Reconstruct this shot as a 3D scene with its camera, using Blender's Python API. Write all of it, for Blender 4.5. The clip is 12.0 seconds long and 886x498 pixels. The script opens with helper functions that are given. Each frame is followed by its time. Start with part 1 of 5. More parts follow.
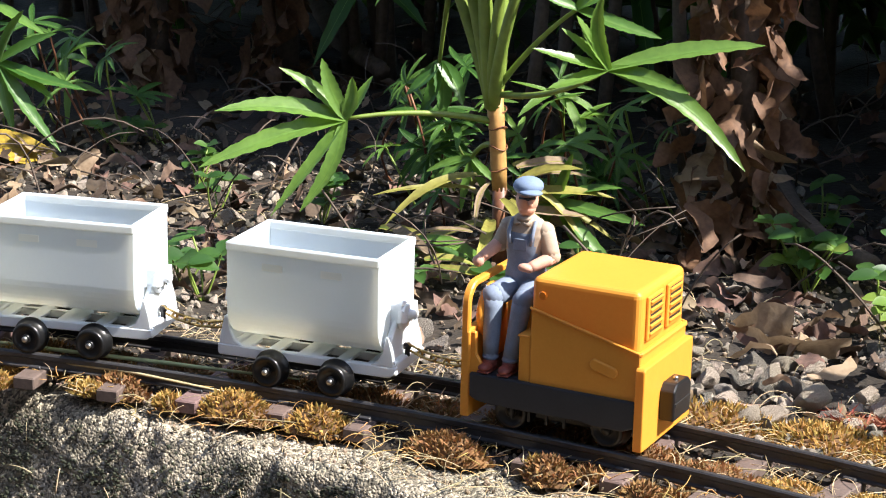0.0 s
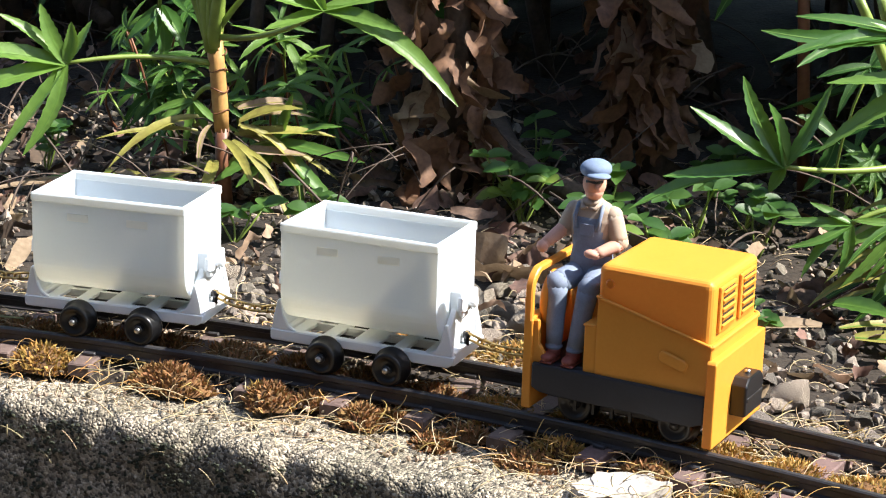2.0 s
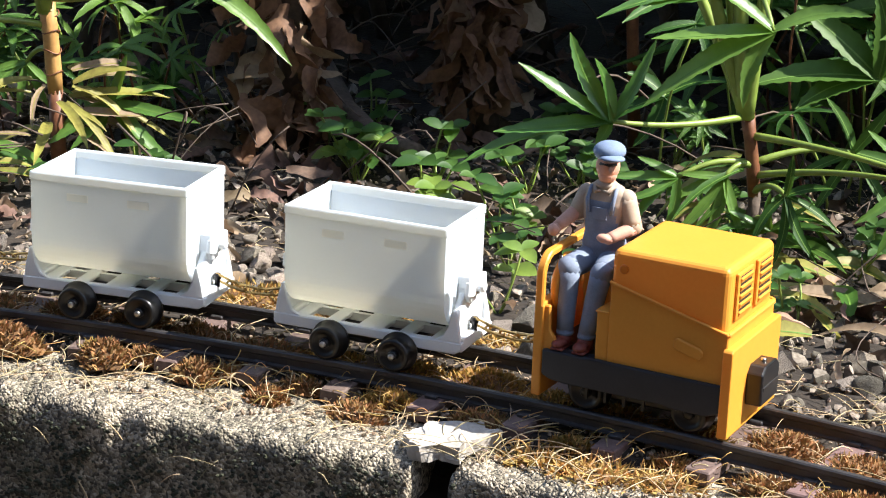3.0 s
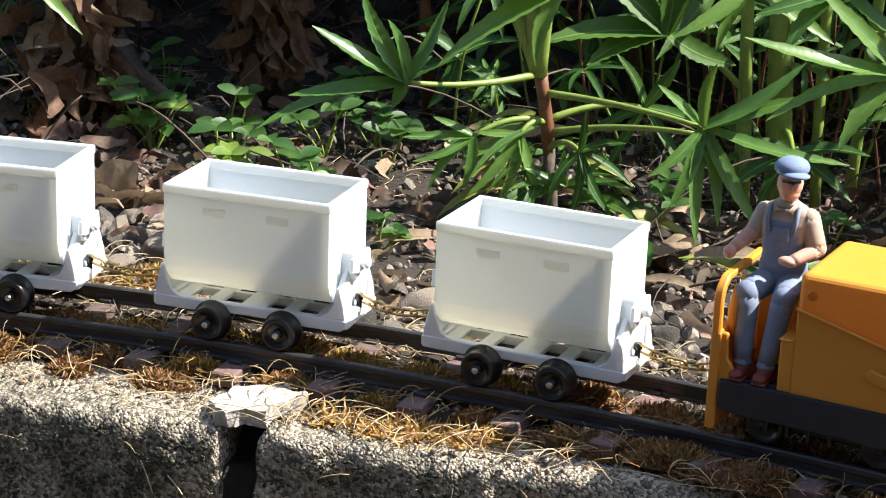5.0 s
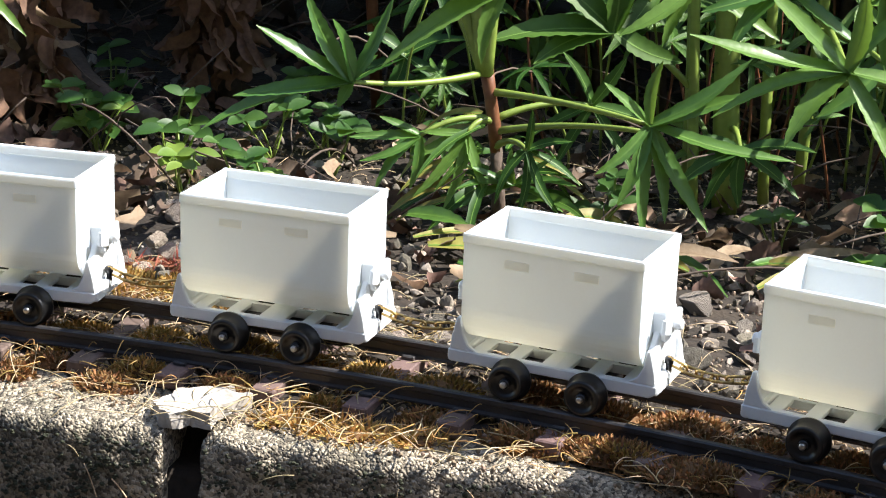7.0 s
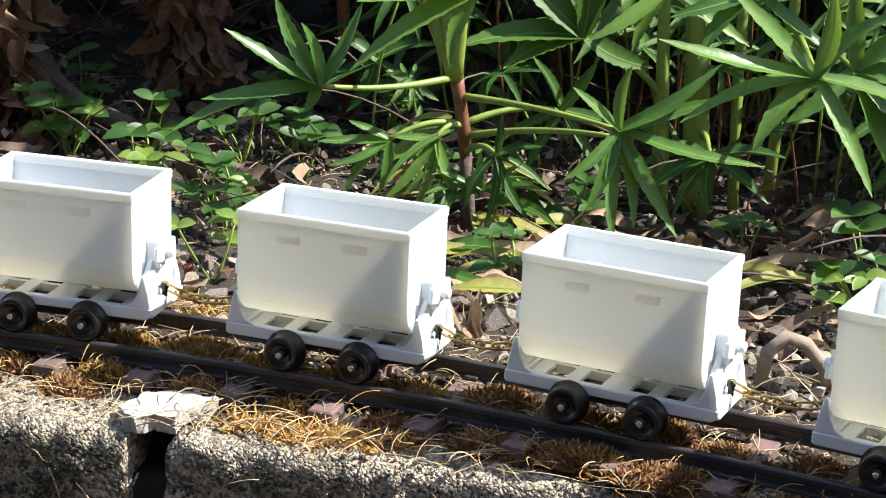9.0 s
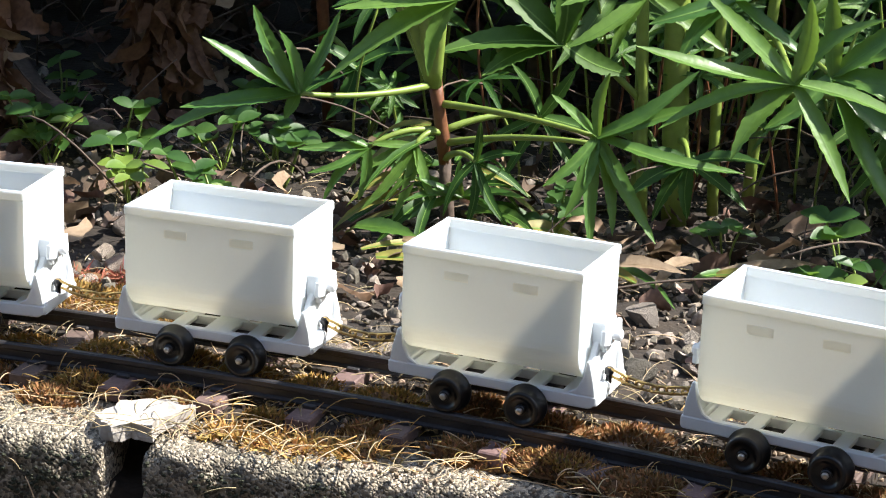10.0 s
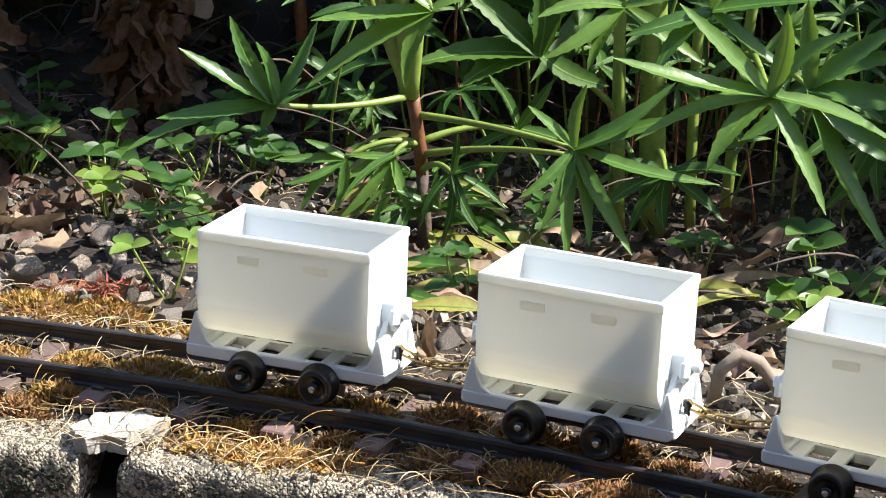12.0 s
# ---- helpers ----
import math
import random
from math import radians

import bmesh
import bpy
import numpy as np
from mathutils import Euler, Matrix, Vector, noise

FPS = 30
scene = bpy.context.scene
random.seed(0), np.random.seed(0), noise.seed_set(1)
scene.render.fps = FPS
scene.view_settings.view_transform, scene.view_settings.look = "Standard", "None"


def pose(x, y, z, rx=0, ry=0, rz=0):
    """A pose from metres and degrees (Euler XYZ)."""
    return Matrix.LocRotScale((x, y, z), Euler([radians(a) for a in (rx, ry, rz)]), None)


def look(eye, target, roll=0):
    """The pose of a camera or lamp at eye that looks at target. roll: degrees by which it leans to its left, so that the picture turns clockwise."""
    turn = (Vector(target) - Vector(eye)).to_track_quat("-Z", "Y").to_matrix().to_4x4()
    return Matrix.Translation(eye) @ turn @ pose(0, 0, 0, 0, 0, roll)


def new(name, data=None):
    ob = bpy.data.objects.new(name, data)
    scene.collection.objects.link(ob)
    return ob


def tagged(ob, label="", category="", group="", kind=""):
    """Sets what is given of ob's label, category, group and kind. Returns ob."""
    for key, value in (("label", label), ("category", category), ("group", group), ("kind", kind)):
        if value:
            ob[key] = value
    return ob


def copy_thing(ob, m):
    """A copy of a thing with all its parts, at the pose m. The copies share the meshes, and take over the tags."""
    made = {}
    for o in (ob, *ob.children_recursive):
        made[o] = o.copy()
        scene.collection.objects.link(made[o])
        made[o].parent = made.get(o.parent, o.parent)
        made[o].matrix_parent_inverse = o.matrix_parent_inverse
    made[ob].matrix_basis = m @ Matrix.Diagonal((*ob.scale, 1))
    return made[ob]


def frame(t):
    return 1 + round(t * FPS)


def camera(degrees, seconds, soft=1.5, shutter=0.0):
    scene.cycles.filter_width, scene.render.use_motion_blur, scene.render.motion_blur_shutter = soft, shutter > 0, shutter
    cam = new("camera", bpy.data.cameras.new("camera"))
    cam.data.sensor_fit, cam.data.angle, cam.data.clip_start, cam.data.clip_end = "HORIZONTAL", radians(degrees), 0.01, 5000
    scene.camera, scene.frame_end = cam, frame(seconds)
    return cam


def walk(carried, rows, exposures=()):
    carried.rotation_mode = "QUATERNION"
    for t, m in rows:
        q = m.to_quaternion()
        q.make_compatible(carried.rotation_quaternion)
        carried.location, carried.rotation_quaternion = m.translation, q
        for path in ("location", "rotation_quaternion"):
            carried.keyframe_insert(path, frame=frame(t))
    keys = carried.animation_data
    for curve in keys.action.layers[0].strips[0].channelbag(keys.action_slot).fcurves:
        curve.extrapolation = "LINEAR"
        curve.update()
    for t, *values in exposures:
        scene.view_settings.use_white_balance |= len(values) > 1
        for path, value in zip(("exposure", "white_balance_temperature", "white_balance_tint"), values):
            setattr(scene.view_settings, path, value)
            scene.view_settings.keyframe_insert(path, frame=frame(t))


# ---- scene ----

# ---------------------------------------------------------------- camera
LENS = 23.927
cam = camera(LENS, 12.0, soft=1.1)
# seconds, eye x y z, yaw, pitch, roll
ROWS = [
    (0, 0.3126, -0.7477, 0.3093, 31.39, -15.48, 1.28),
    (0.5, 0.32, -0.7514, 0.3106, 29.68, -15.65, 1.3),
    (1, 0.3251, -0.7547, 0.3099, 27.73, -15.85, 1.69),
    (1.5, 0.3315, -0.7605, 0.3074, 25.98, -16.03, 1.78),
    (2, 0.3377, -0.7671, 0.3056, 24.15, -16.42, 1.74),
    (2.5, 0.3436, -0.7706, 0.3045, 22.07, -16.87, 2.09),
    (3, 0.3499, -0.7748, 0.3028, 19.86, -17.11, 2.25),
    (3.5, 0.3565, -0.7781, 0.3003, 17.81, -17.2, 2.43),
    (3.7, 0.358, -0.779, 0.3003, 17.1, -17.28, 2.45),
    (5.3, 0.3478, -0.7782, 0.3015, 13.69, -17.82, 2.13),
    (5.5, 0.3472, -0.778, 0.3015, 13.57, -17.73, 2.11),
    (6, 0.3505, -0.7765, 0.2986, 13.44, -17.58, 2.01),
    (6.5, 0.354, -0.7756, 0.2991, 13.19, -17.57, 2.02),
    (7, 0.3553, -0.7741, 0.2988, 12.88, -17.66, 2.06),
    (7.2, 0.3558, -0.7739, 0.2987, 12.72, -17.62, 2.09),
    (8.8, 0.3594, -0.7719, 0.2971, 12.39, -17.49, 2.31),
    (9, 0.3599, -0.7716, 0.2971, 12.3, -17.43, 2.34),
    (9.5, 0.3621, -0.7706, 0.2974, 12.17, -17.46, 2.33),
    (10, 0.3648, -0.7707, 0.2977, 12.01, -17.24, 2.26),
    (10.5, 0.3685, -0.7696, 0.2946, 11.79, -17.13, 2.09),
    (11, 0.3668, -0.7702, 0.297, 11.61, -17.18, 2.34),
    (11.5, 0.3667, -0.7697, 0.2976, 11.56, -17.1, 2.43),
    (12, 0.3684, -0.7695, 0.2993, 11.59, -17.0, 2.38),
]


def eye_pose(x, y, z, yaw, pitch, roll):
    return pose(x, y, z, 0, 0, yaw) @ pose(0, 0, 0, 90 + pitch) @ pose(0, 0, 0, 0, 0, roll)


walk(cam, [(t, eye_pose(*r)) for t, *r in ROWS])

# ---------------------------------------------------------------- track and train plan
K1, K2, K3 = -0.9143, 0.7057, 2.4855
Z1, Z2, Z3 = -0.00331, 0.0206, -0.02248
GAUGE = 0.045
PITCH = [0.1193, 0.1215, 0.1196, 0.1194, 0.1181]
# seconds, arc length of the third wagon's middle along the track
TRAIN = [(0, -0.4371), (0.5, -0.395), (1, -0.353), (1.5, -0.3146), (2, -0.2767), (2.5, -0.2361), (3, -0.1962), (3.5, -0.1562), (5.5, -0.0012), (6, 0.0397), (6.5, 0.0736), (7, 0.1141), (9, 0.2735), (9.5, 0.3135), (10, 0.3539), (10.5, 0.392), (11, 0.433), (11.5, 0.4737), (12, 0.5146)]


def track(s, side=0.0, up=0.0):
    """Place on the track at arc length s, side metres to the left of its middle; and its heading."""
    n = 40
    x = y = 0.0
    for i in range(n):
        u = (i + 0.5) / n * s
        a = K1 * u + K2 * u * u / 2 + K3 * u ** 3 / 6
        x += math.cos(a) * s / n
        y += math.sin(a) * s / n
    a = K1 * s + K2 * s * s / 2 + K3 * s ** 3 / 6
    z = Z1 * s + Z2 * s * s + Z3 * s ** 3
    return Vector((x - math.sin(a) * side, y + math.cos(a) * side, z + up)), a


def track_y(x):
    """Middle of the track at x, and its height."""
    s = x
    for _ in range(4):
        s += x - track(s)[0].x
    p = track(s)[0]
    return p.y, p.z


def train_s(t):
    """Smooth position of the train between the rows of TRAIN."""
    n = len(TRAIN)
    i = max(0, min(n - 2, sum(1 for r in TRAIN if r[0] <= t) - 1))

    def slope(j):
        a, b = TRAIN[max(j - 1, 0)], TRAIN[min(j + 1, n - 1)]
        return (b[1] - a[1]) / (b[0] - a[0])

    (t0, a), (t1, b) = TRAIN[i], TRAIN[i + 1]
    h = t1 - t0
    u = (t - t0) / h
    m0, m1 = slope(i) * h, slope(i + 1) * h
    return (2 * u ** 3 - 3 * u * u + 1) * a + (u ** 3 - 2 * u * u + u) * m0 + (3 * u * u - 2 * u ** 3) * b + (u ** 3 - u * u) * m1


def wagon_s(i, t):
    """Arc length of wagon i's middle (0 is the first behind the engine)."""
    return train_s(t) + sum(PITCH[:2]) - sum(PITCH[:i])


# ---------------------------------------------------------------- light
SUN_TO = Vector((0.84, 0.21, 1.0)).normalized()
world = bpy.data.worlds.new("sky")
scene.world = world
world.use_nodes = True
nt = world.node_tree
sky = nt.nodes.new("ShaderNodeTexSky")
sky.sky_type = "NISHITA"
sky.sun_disc = False
sky.sun_elevation = math.asin(SUN_TO.z)
sky.sun_rotation = math.atan2(SUN_TO.x, SUN_TO.y)
nt.links.new(sky.outputs[0], nt.nodes["Background"].inputs[0])
nt.nodes["Background"].inputs[1].default_value = 0.118
sun = new("sun", bpy.data.lights.new("sun", "SUN"))
sun.data.energy, sun.data.angle, sun.data.color = 5.0, radians(0.53), (1.0, 0.955, 0.89)
sun.matrix_world = look((2.4, 1.0, 3.0), Vector((2.4, 1.0, 3.0)) - SUN_TO)
scene.view_settings.exposure = 1.40


# ---------------------------------------------------------------- materials
def mat(name, color, rough=0.6, color2=None, scale=60.0, fine=400.0, bump=0.3, dist=0.001, metal=0.0, spec=0.5, vary=0.0, trans=0.0,
        island=0.0, coat=0.0, sss=0.0, mid=0.5, back=None):
    """A surface with two scales of noise in its colour and a fine relief."""
    m = bpy.data.materials.new(name)
    m.use_nodes = True
    t = m.node_tree
    N, Lk = t.nodes, t.links
    b = N["Principled BSDF"]
    b.inputs["Roughness"].default_value = rough
    b.inputs["Metallic"].default_value = metal
    b.inputs["Specular IOR Level"].default_value = spec
    b.inputs["Coat Weight"].default_value = coat
    if sss:
        b.inputs["Subsurface Weight"].default_value = sss
        b.inputs["Subsurface Scale"].default_value = 0.004
    co = N.new("ShaderNodeTexCoord")
    big, small = N.new("ShaderNodeTexNoise"), N.new("ShaderNodeTexNoise")
    big.inputs["Scale"].default_value, big.inputs["Detail"].default_value = scale, 4
    small.inputs["Scale"].default_value, small.inputs["Detail"].default_value = fine, 3
    Lk.new(co.outputs["Object"], big.inputs["Vector"])
    Lk.new(co.outputs["Object"], small.inputs["Vector"])
    ramp = N.new("ShaderNodeValToRGB")
    c2 = color2 or tuple(c * 0.75 for c in color)
    ramp.color_ramp.elements[0].position, ramp.color_ramp.elements[1].position = mid - 0.16, mid + 0.16
    ramp.color_ramp.elements[0].color, ramp.color_ramp.elements[1].color = (*c2, 1), (*color, 1)
    add = N.new("ShaderNodeMath")
    add.operation = "MULTIPLY_ADD"
    add.inputs[1].default_value = 0.45
    Lk.new(small.outputs["Fac"], add.inputs[0])
    sc = N.new("ShaderNodeMath")
    sc.operation = "MULTIPLY"
    sc.inputs[1].default_value = 0.55
    Lk.new(big.outputs["Fac"], sc.inputs[0])
    Lk.new(sc.outputs[0], add.inputs[2])
    Lk.new(add.outputs[0], ramp.inputs[0])
    out = ramp.outputs[0]
    if vary or island:
        hsv = N.new("ShaderNodeHueSaturation")
        mr = N.new("ShaderNodeMapRange")
        mr.inputs["To Min"].default_value, mr.inputs["To Max"].default_value = 1 - (vary or island), 1 + (vary or island)
        src = N.new("ShaderNodeObjectInfo").outputs["Random"] if vary else N.new("ShaderNodeNewGeometry").outputs["Random Per Island"]
        Lk.new(src, mr.inputs["Value"])
        Lk.new(mr.outputs[0], hsv.inputs["Value"])
        mh = N.new("ShaderNodeMapRange")
        mh.inputs["To Min"].default_value, mh.inputs["To Max"].default_value = 0.52, 0.48
        Lk.new(src, mh.inputs["Value"])
        Lk.new(mh.outputs[0], hsv.inputs["Hue"])
        Lk.new(out, hsv.inputs["Color"])
        out = hsv.outputs[0]
    Lk.new(out, b.inputs["Base Color"])
    if bump:
        bp = N.new("ShaderNodeBump")
        bp.inputs["Strength"].default_value, bp.inputs["Distance"].default_value = bump, dist
        Lk.new(add.outputs[0], bp.inputs["Height"])
        Lk.new(bp.outputs[0], b.inputs["Normal"])
    if trans:
        tr = N.new("ShaderNodeBsdfTranslucent")
        mx = N.new("ShaderNodeMixShader")
        mx.inputs[0].default_value = trans
        if back:
            tr.inputs[0].default_value = (*back, 1)
        else:
            Lk.new(out, tr.inputs[0])
        Lk.new(b.outputs[0], mx.inputs[1])
        Lk.new(tr.outputs[0], mx.inputs[2])
        Lk.new(mx.outputs[0], N["Material Output"].inputs[0])
    return m


WHITE = mat("white_plastic", (0.74, 0.83, 0.94), 0.45, (0.71, 0.80, 0.91), 40, 900, 0.06, 0.0003, trans=0.38, back=(0.97, 0.91, 0.75))
THIN = mat("thin_white_plastic", (0.74, 0.81, 0.90), 0.45, (0.71, 0.78, 0.87), 40, 900, 0.06, 0.0003, trans=0.78, back=(0.96, 0.93, 0.85))
WHITE2 = mat("white_plastic_frame", (0.82, 0.86, 0.90), 0.45, (0.78, 0.82, 0.86), 40, 900, 0.08, 0.0003, trans=0.15, back=(0.95, 0.93, 0.86))
YELLOW = mat("yellow_plastic", (0.80, 0.350, 0.048), 0.42, (0.76, 0.320, 0.040), 50, 700, 0.06, 0.0003, trans=0.20)
AMBER = mat("amber_dot", (0.75, 0.20, 0.01), 0.3)
BLACK = mat("black_plastic", (0.011, 0.011, 0.013), 0.35, (0.007, 0.007, 0.008), 80, 900, 0.15, 0.0003)
WHEELM = mat("black_wheel", (0.007, 0.007, 0.008), 0.3, (0.008, 0.008, 0.008), 80, 900, 0.1, 0.0002)
NAVY = mat("dark_grey_frame", (0.020, 0.024, 0.033), 0.42, (0.013, 0.016, 0.022), 80, 900, 0.15, 0.0003)
STEEL = mat("steel", (0.62, 0.6, 0.57), 0.3, (0.45, 0.43, 0.4), 300, 900, 0.1, 0.0002, metal=1.0)
BRASS = mat("brass", (0.62, 0.43, 0.17), 0.35, (0.42, 0.28, 0.10), 300, 1500, 0.2, 0.0002, metal=0.85)
RAILM = mat("weathered_rail", (0.045, 0.043, 0.045), 0.42, (0.022, 0.02, 0.021), 90, 700, 0.3, 0.0004)
SLEEPERM = mat("brown_sleeper", (0.17, 0.112, 0.098), 0.75, (0.09, 0.058, 0.052), 120, 800, 0.35, 0.0005, vary=0.2)
CONCRETE = mat("rough_concrete", (0.40, 0.345, 0.275), 0.95, (0.125, 0.117, 0.086), 20, 260, 0.5, 0.0015, mid=0.49)


def grains(m, scale, amount, relief):
    """Adds cast-in grains of stone: cells of their own grey, proud of the paste."""
    t = m.node_tree
    N, Lk = t.nodes, t.links
    b = N["Principled BSDF"]
    base = b.inputs["Base Color"].links[0].from_socket
    co = next(n for n in N if n.type == "TEX_COORD")
    warp = N.new("ShaderNodeTexNoise")
    warp.inputs["Scale"].default_value = scale * 0.8
    mixv = N.new("ShaderNodeMix")
    mixv.data_type = "VECTOR"
    mixv.inputs["Factor"].default_value = 0.0016
    Lk.new(co.outputs["Object"], warp.inputs["Vector"])
    Lk.new(co.outputs["Object"], mixv.inputs["A"])
    Lk.new(warp.outputs["Color"], mixv.inputs["B"])
    v = N.new("ShaderNodeTexVoronoi")
    v.inputs["Scale"].default_value = scale
    Lk.new(mixv.outputs["Result"], v.inputs["Vector"])
    bw = N.new("ShaderNodeRGBToBW")
    Lk.new(v.outputs["Color"], bw.inputs[0])
    ramp = N.new("ShaderNodeValToRGB")
    ramp.color_ramp.elements[0].position, ramp.color_ramp.elements[1].position = 0.25, 0.75
    ramp.color_ramp.elements[0].color, ramp.color_ramp.elements[1].color = (0.22, 0.21, 0.20, 1), (1.9, 1.85, 1.75, 1)
    Lk.new(bw.outputs[0], ramp.inputs[0])
    mul = N.new("ShaderNodeMix")
    mul.data_type, mul.blend_type = "RGBA", "MULTIPLY"
    mul.inputs["Factor"].default_value = amount
    Lk.new(base, mul.inputs["A"])
    Lk.new(ramp.outputs[0], mul.inputs["B"])
    Lk.new(mul.outputs["Result"], b.inputs["Base Color"])
    old = b.inputs["Normal"].links[0].from_node
    bp = N.new("ShaderNodeBump")
    bp.inputs["Strength"].default_value, bp.inputs["Distance"].default_value = 1.0, relief
    bp.invert = True
    Lk.new(v.outputs["Distance"], bp.inputs["Height"])
    Lk.new(old.outputs[0], bp.inputs["Normal"])
    Lk.new(bp.outputs[0], b.inputs["Normal"])


grains(CONCRETE, 760, 0.85, 0.0011)
SOIL = mat("dark_soil", (0.040, 0.029, 0.020), 0.95, (0.012, 0.009, 0.007), 30, 300, 0.9, 0.003)
MOSS = mat("orange_moss", (0.37, 0.205, 0.075), 0.9, (0.15, 0.075, 0.03), 90, 700, 0.3, 0.001, island=0.45, trans=0.15)
MOSSBASE = mat("moss_base", (0.20, 0.10, 0.035), 0.95, (0.05, 0.028, 0.014), 120, 900, 0.8, 0.001)
MOSSY = mat("yellow_moss", (0.47, 0.31, 0.085), 0.9, (0.24, 0.135, 0.03), 90, 700, 0.3, 0.001, island=0.45, trans=0.2)
GOLD = mat("golden_dry_grass", (0.62, 0.42, 0.15), 0.8, (0.40, 0.23, 0.06), 90, 700, 0.3, 0.001, island=0.4, trans=0.2)
MOSSR = mat("red_moss", (0.40, 0.13, 0.085), 0.9, (0.22, 0.07, 0.04), 90, 700, 0.3, 0.001, island=0.4, trans=0.2)
STRAW = mat("dry_straw", (0.60, 0.49, 0.30), 0.7, (0.40, 0.30, 0.16), 90, 700, 0.2, 0.0005, island=0.35, trans=0.15)
STONE = mat("grey_stone", (0.33, 0.285, 0.235), 0.92, (0.12, 0.107, 0.092), 70, 420, 1.0, 0.0018, vary=0.5)
STONEI = mat("gravel", (0.29, 0.25, 0.20), 0.94, (0.10, 0.083, 0.066), 90, 500, 1.0, 0.0016, island=0.6)
PALE = mat("pale_stone", (0.55, 0.46, 0.36), 0.92, (0.28, 0.23, 0.18), 70, 420, 1.0, 0.0018, vary=0.3)
PALEGREEN = mat("pale_green_blade", (0.42, 0.46, 0.24), 0.6, (0.3, 0.33, 0.16), 60, 350, 0.2, 0.0005)
BARK2 = mat("pale_bark", (0.30, 0.24, 0.18), 0.85, (0.17, 0.13, 0.1), 60, 300, 0.8, 0.0012)
ALGAE = mat("dark_algae", (0.045, 0.050, 0.028), 0.95, (0.02, 0.022, 0.013), 90, 500, 0.5, 0.0006, island=0.4)
GRIT = mat("soil_grit", (0.37, 0.29, 0.20), 0.92, (0.09, 0.062, 0.042), 60, 350, 0.5, 0.0006, island=0.5)
PALE2 = mat("pale_mortar", (0.52, 0.48, 0.43), 0.92, (0.33, 0.30, 0.26), 60, 350, 0.7, 0.001)
DRYLEAF = mat("dry_brown_leaf", (0.25, 0.125, 0.07), 0.75, (0.09, 0.042, 0.026), 50, 350, 0.5, 0.001, island=0.45, trans=0.15)
LITTER = mat("rotting_leaf", (0.15, 0.092, 0.062), 0.85, (0.055, 0.035, 0.026), 50, 350, 0.5, 0.001, island=0.5)
YOUNG = mat("young_weed_leaf", (0.20, 0.30, 0.055), 0.45, (0.13, 0.21, 0.04), 60, 300, 0.25, 0.0006, island=0.25, trans=0.3, back=(0.34, 0.46, 0.07))
DRYPALE = mat("pale_dry_leaf", (0.42, 0.30, 0.2), 0.75, (0.24, 0.16, 0.1), 50, 350, 0.5, 0.001, island=0.4, trans=0.2)
LEAF = mat("green_leaf", (0.11, 0.225, 0.042), 0.35, (0.06, 0.14, 0.026), 55, 320, 0.45, 0.0009, vary=0.3, trans=0.30, back=(0.25, 0.42, 0.045), spec=0.5)
# darker copy of the leaf green, with the thicket's shade in its colour
LEAF_SHADE = mat("shade_darkened_leaf", (0.045, 0.115, 0.018), 0.5, (0.028, 0.075, 0.012), 55, 320, 0.35, 0.0008, spec=0.3, vary=0.3, trans=0.22, back=(0.13, 0.28, 0.03))
WEED = mat("weed_leaf", (0.065, 0.145, 0.028), 0.5, (0.035, 0.09, 0.018), 60, 300, 0.25, 0.0006, island=0.35, trans=0.3, back=(0.22, 0.40, 0.05))
RIB = mat("leaf_rib", (0.15, 0.29, 0.045), 0.5, (0.11, 0.21, 0.03), 80, 300, 0.1, 0.0004, trans=0.15)
STEMG = mat("green_stem", (0.22, 0.31, 0.055), 0.42, (0.13, 0.18, 0.035), 30, 200, 0.2, 0.0006)
STEMT = mat("tan_stem", (0.52, 0.30, 0.10), 0.5, (0.33, 0.15, 0.05), 40, 260, 0.3, 0.0008)
STEMR = mat("reddish_stem", (0.23, 0.095, 0.042), 0.5, (0.09, 0.03, 0.016), 40, 260, 0.3, 0.0008)
BARK = mat("grey_bark", (0.125, 0.09, 0.068), 0.85, (0.05, 0.036, 0.027), 60, 300, 0.8, 0.0015)
YLEAF = mat("yellow_leaf", (0.48, 0.33, 0.03), 0.55, (0.10, 0.05, 0.01), 160, 300, 0.2, 0.0005, trans=0.2, mid=0.42)
SHIRT = mat("beige_paint", (0.40, 0.32, 0.245), 0.8, (0.34, 0.265, 0.20), 300, 1500, 0.15, 0.0002)
DENIM = mat("blue_grey_paint", (0.20, 0.245, 0.33), 0.8, (0.155, 0.19, 0.26), 300, 1500, 0.15, 0.0002)
CAPM = mat("blue_cap_paint", (0.17, 0.235, 0.345), 0.8, (0.14, 0.19, 0.29), 300, 1500, 0.15, 0.0002)
FLESH = mat("pink_paint", (0.60, 0.33, 0.24), 0.7, (0.52, 0.28, 0.2), 300, 1500, 0.1, 0.0002)
BOOTM = mat("red_brown_paint", (0.20, 0.045, 0.03), 0.55, (0.15, 0.03, 0.02), 300, 1500, 0.1, 0.0002)
LIME = mat("yellowed_leaf", (0.34, 0.33, 0.07), 0.5, (0.2, 0.17, 0.04), 60, 320, 0.3, 0.0006, trans=0.25)
SCREENM = mat("sky_screen_boards", (0.055, 0.042, 0.032), 0.8, (0.03, 0.023, 0.018), 6, 60, 0.3, 0.004)
# near-black fill for the darkness of grooves, slot and cap shadow
DARKM = mat("dark_shade_fill", (0.02, 0.018, 0.018), 0.4)


# ---------------------------------------------------------------- mesh helpers
def mesh_ob(name, bm, mats, smooth=False):
    me = bpy.data.meshes.new(name)
    bm.normal_update()
    bm.to_mesh(me)
    bm.free()
    for m in mats if isinstance(mats, (list, tuple)) else [mats]:
        me.materials.append(m)
    if smooth:
        me.shade_smooth()
    return me


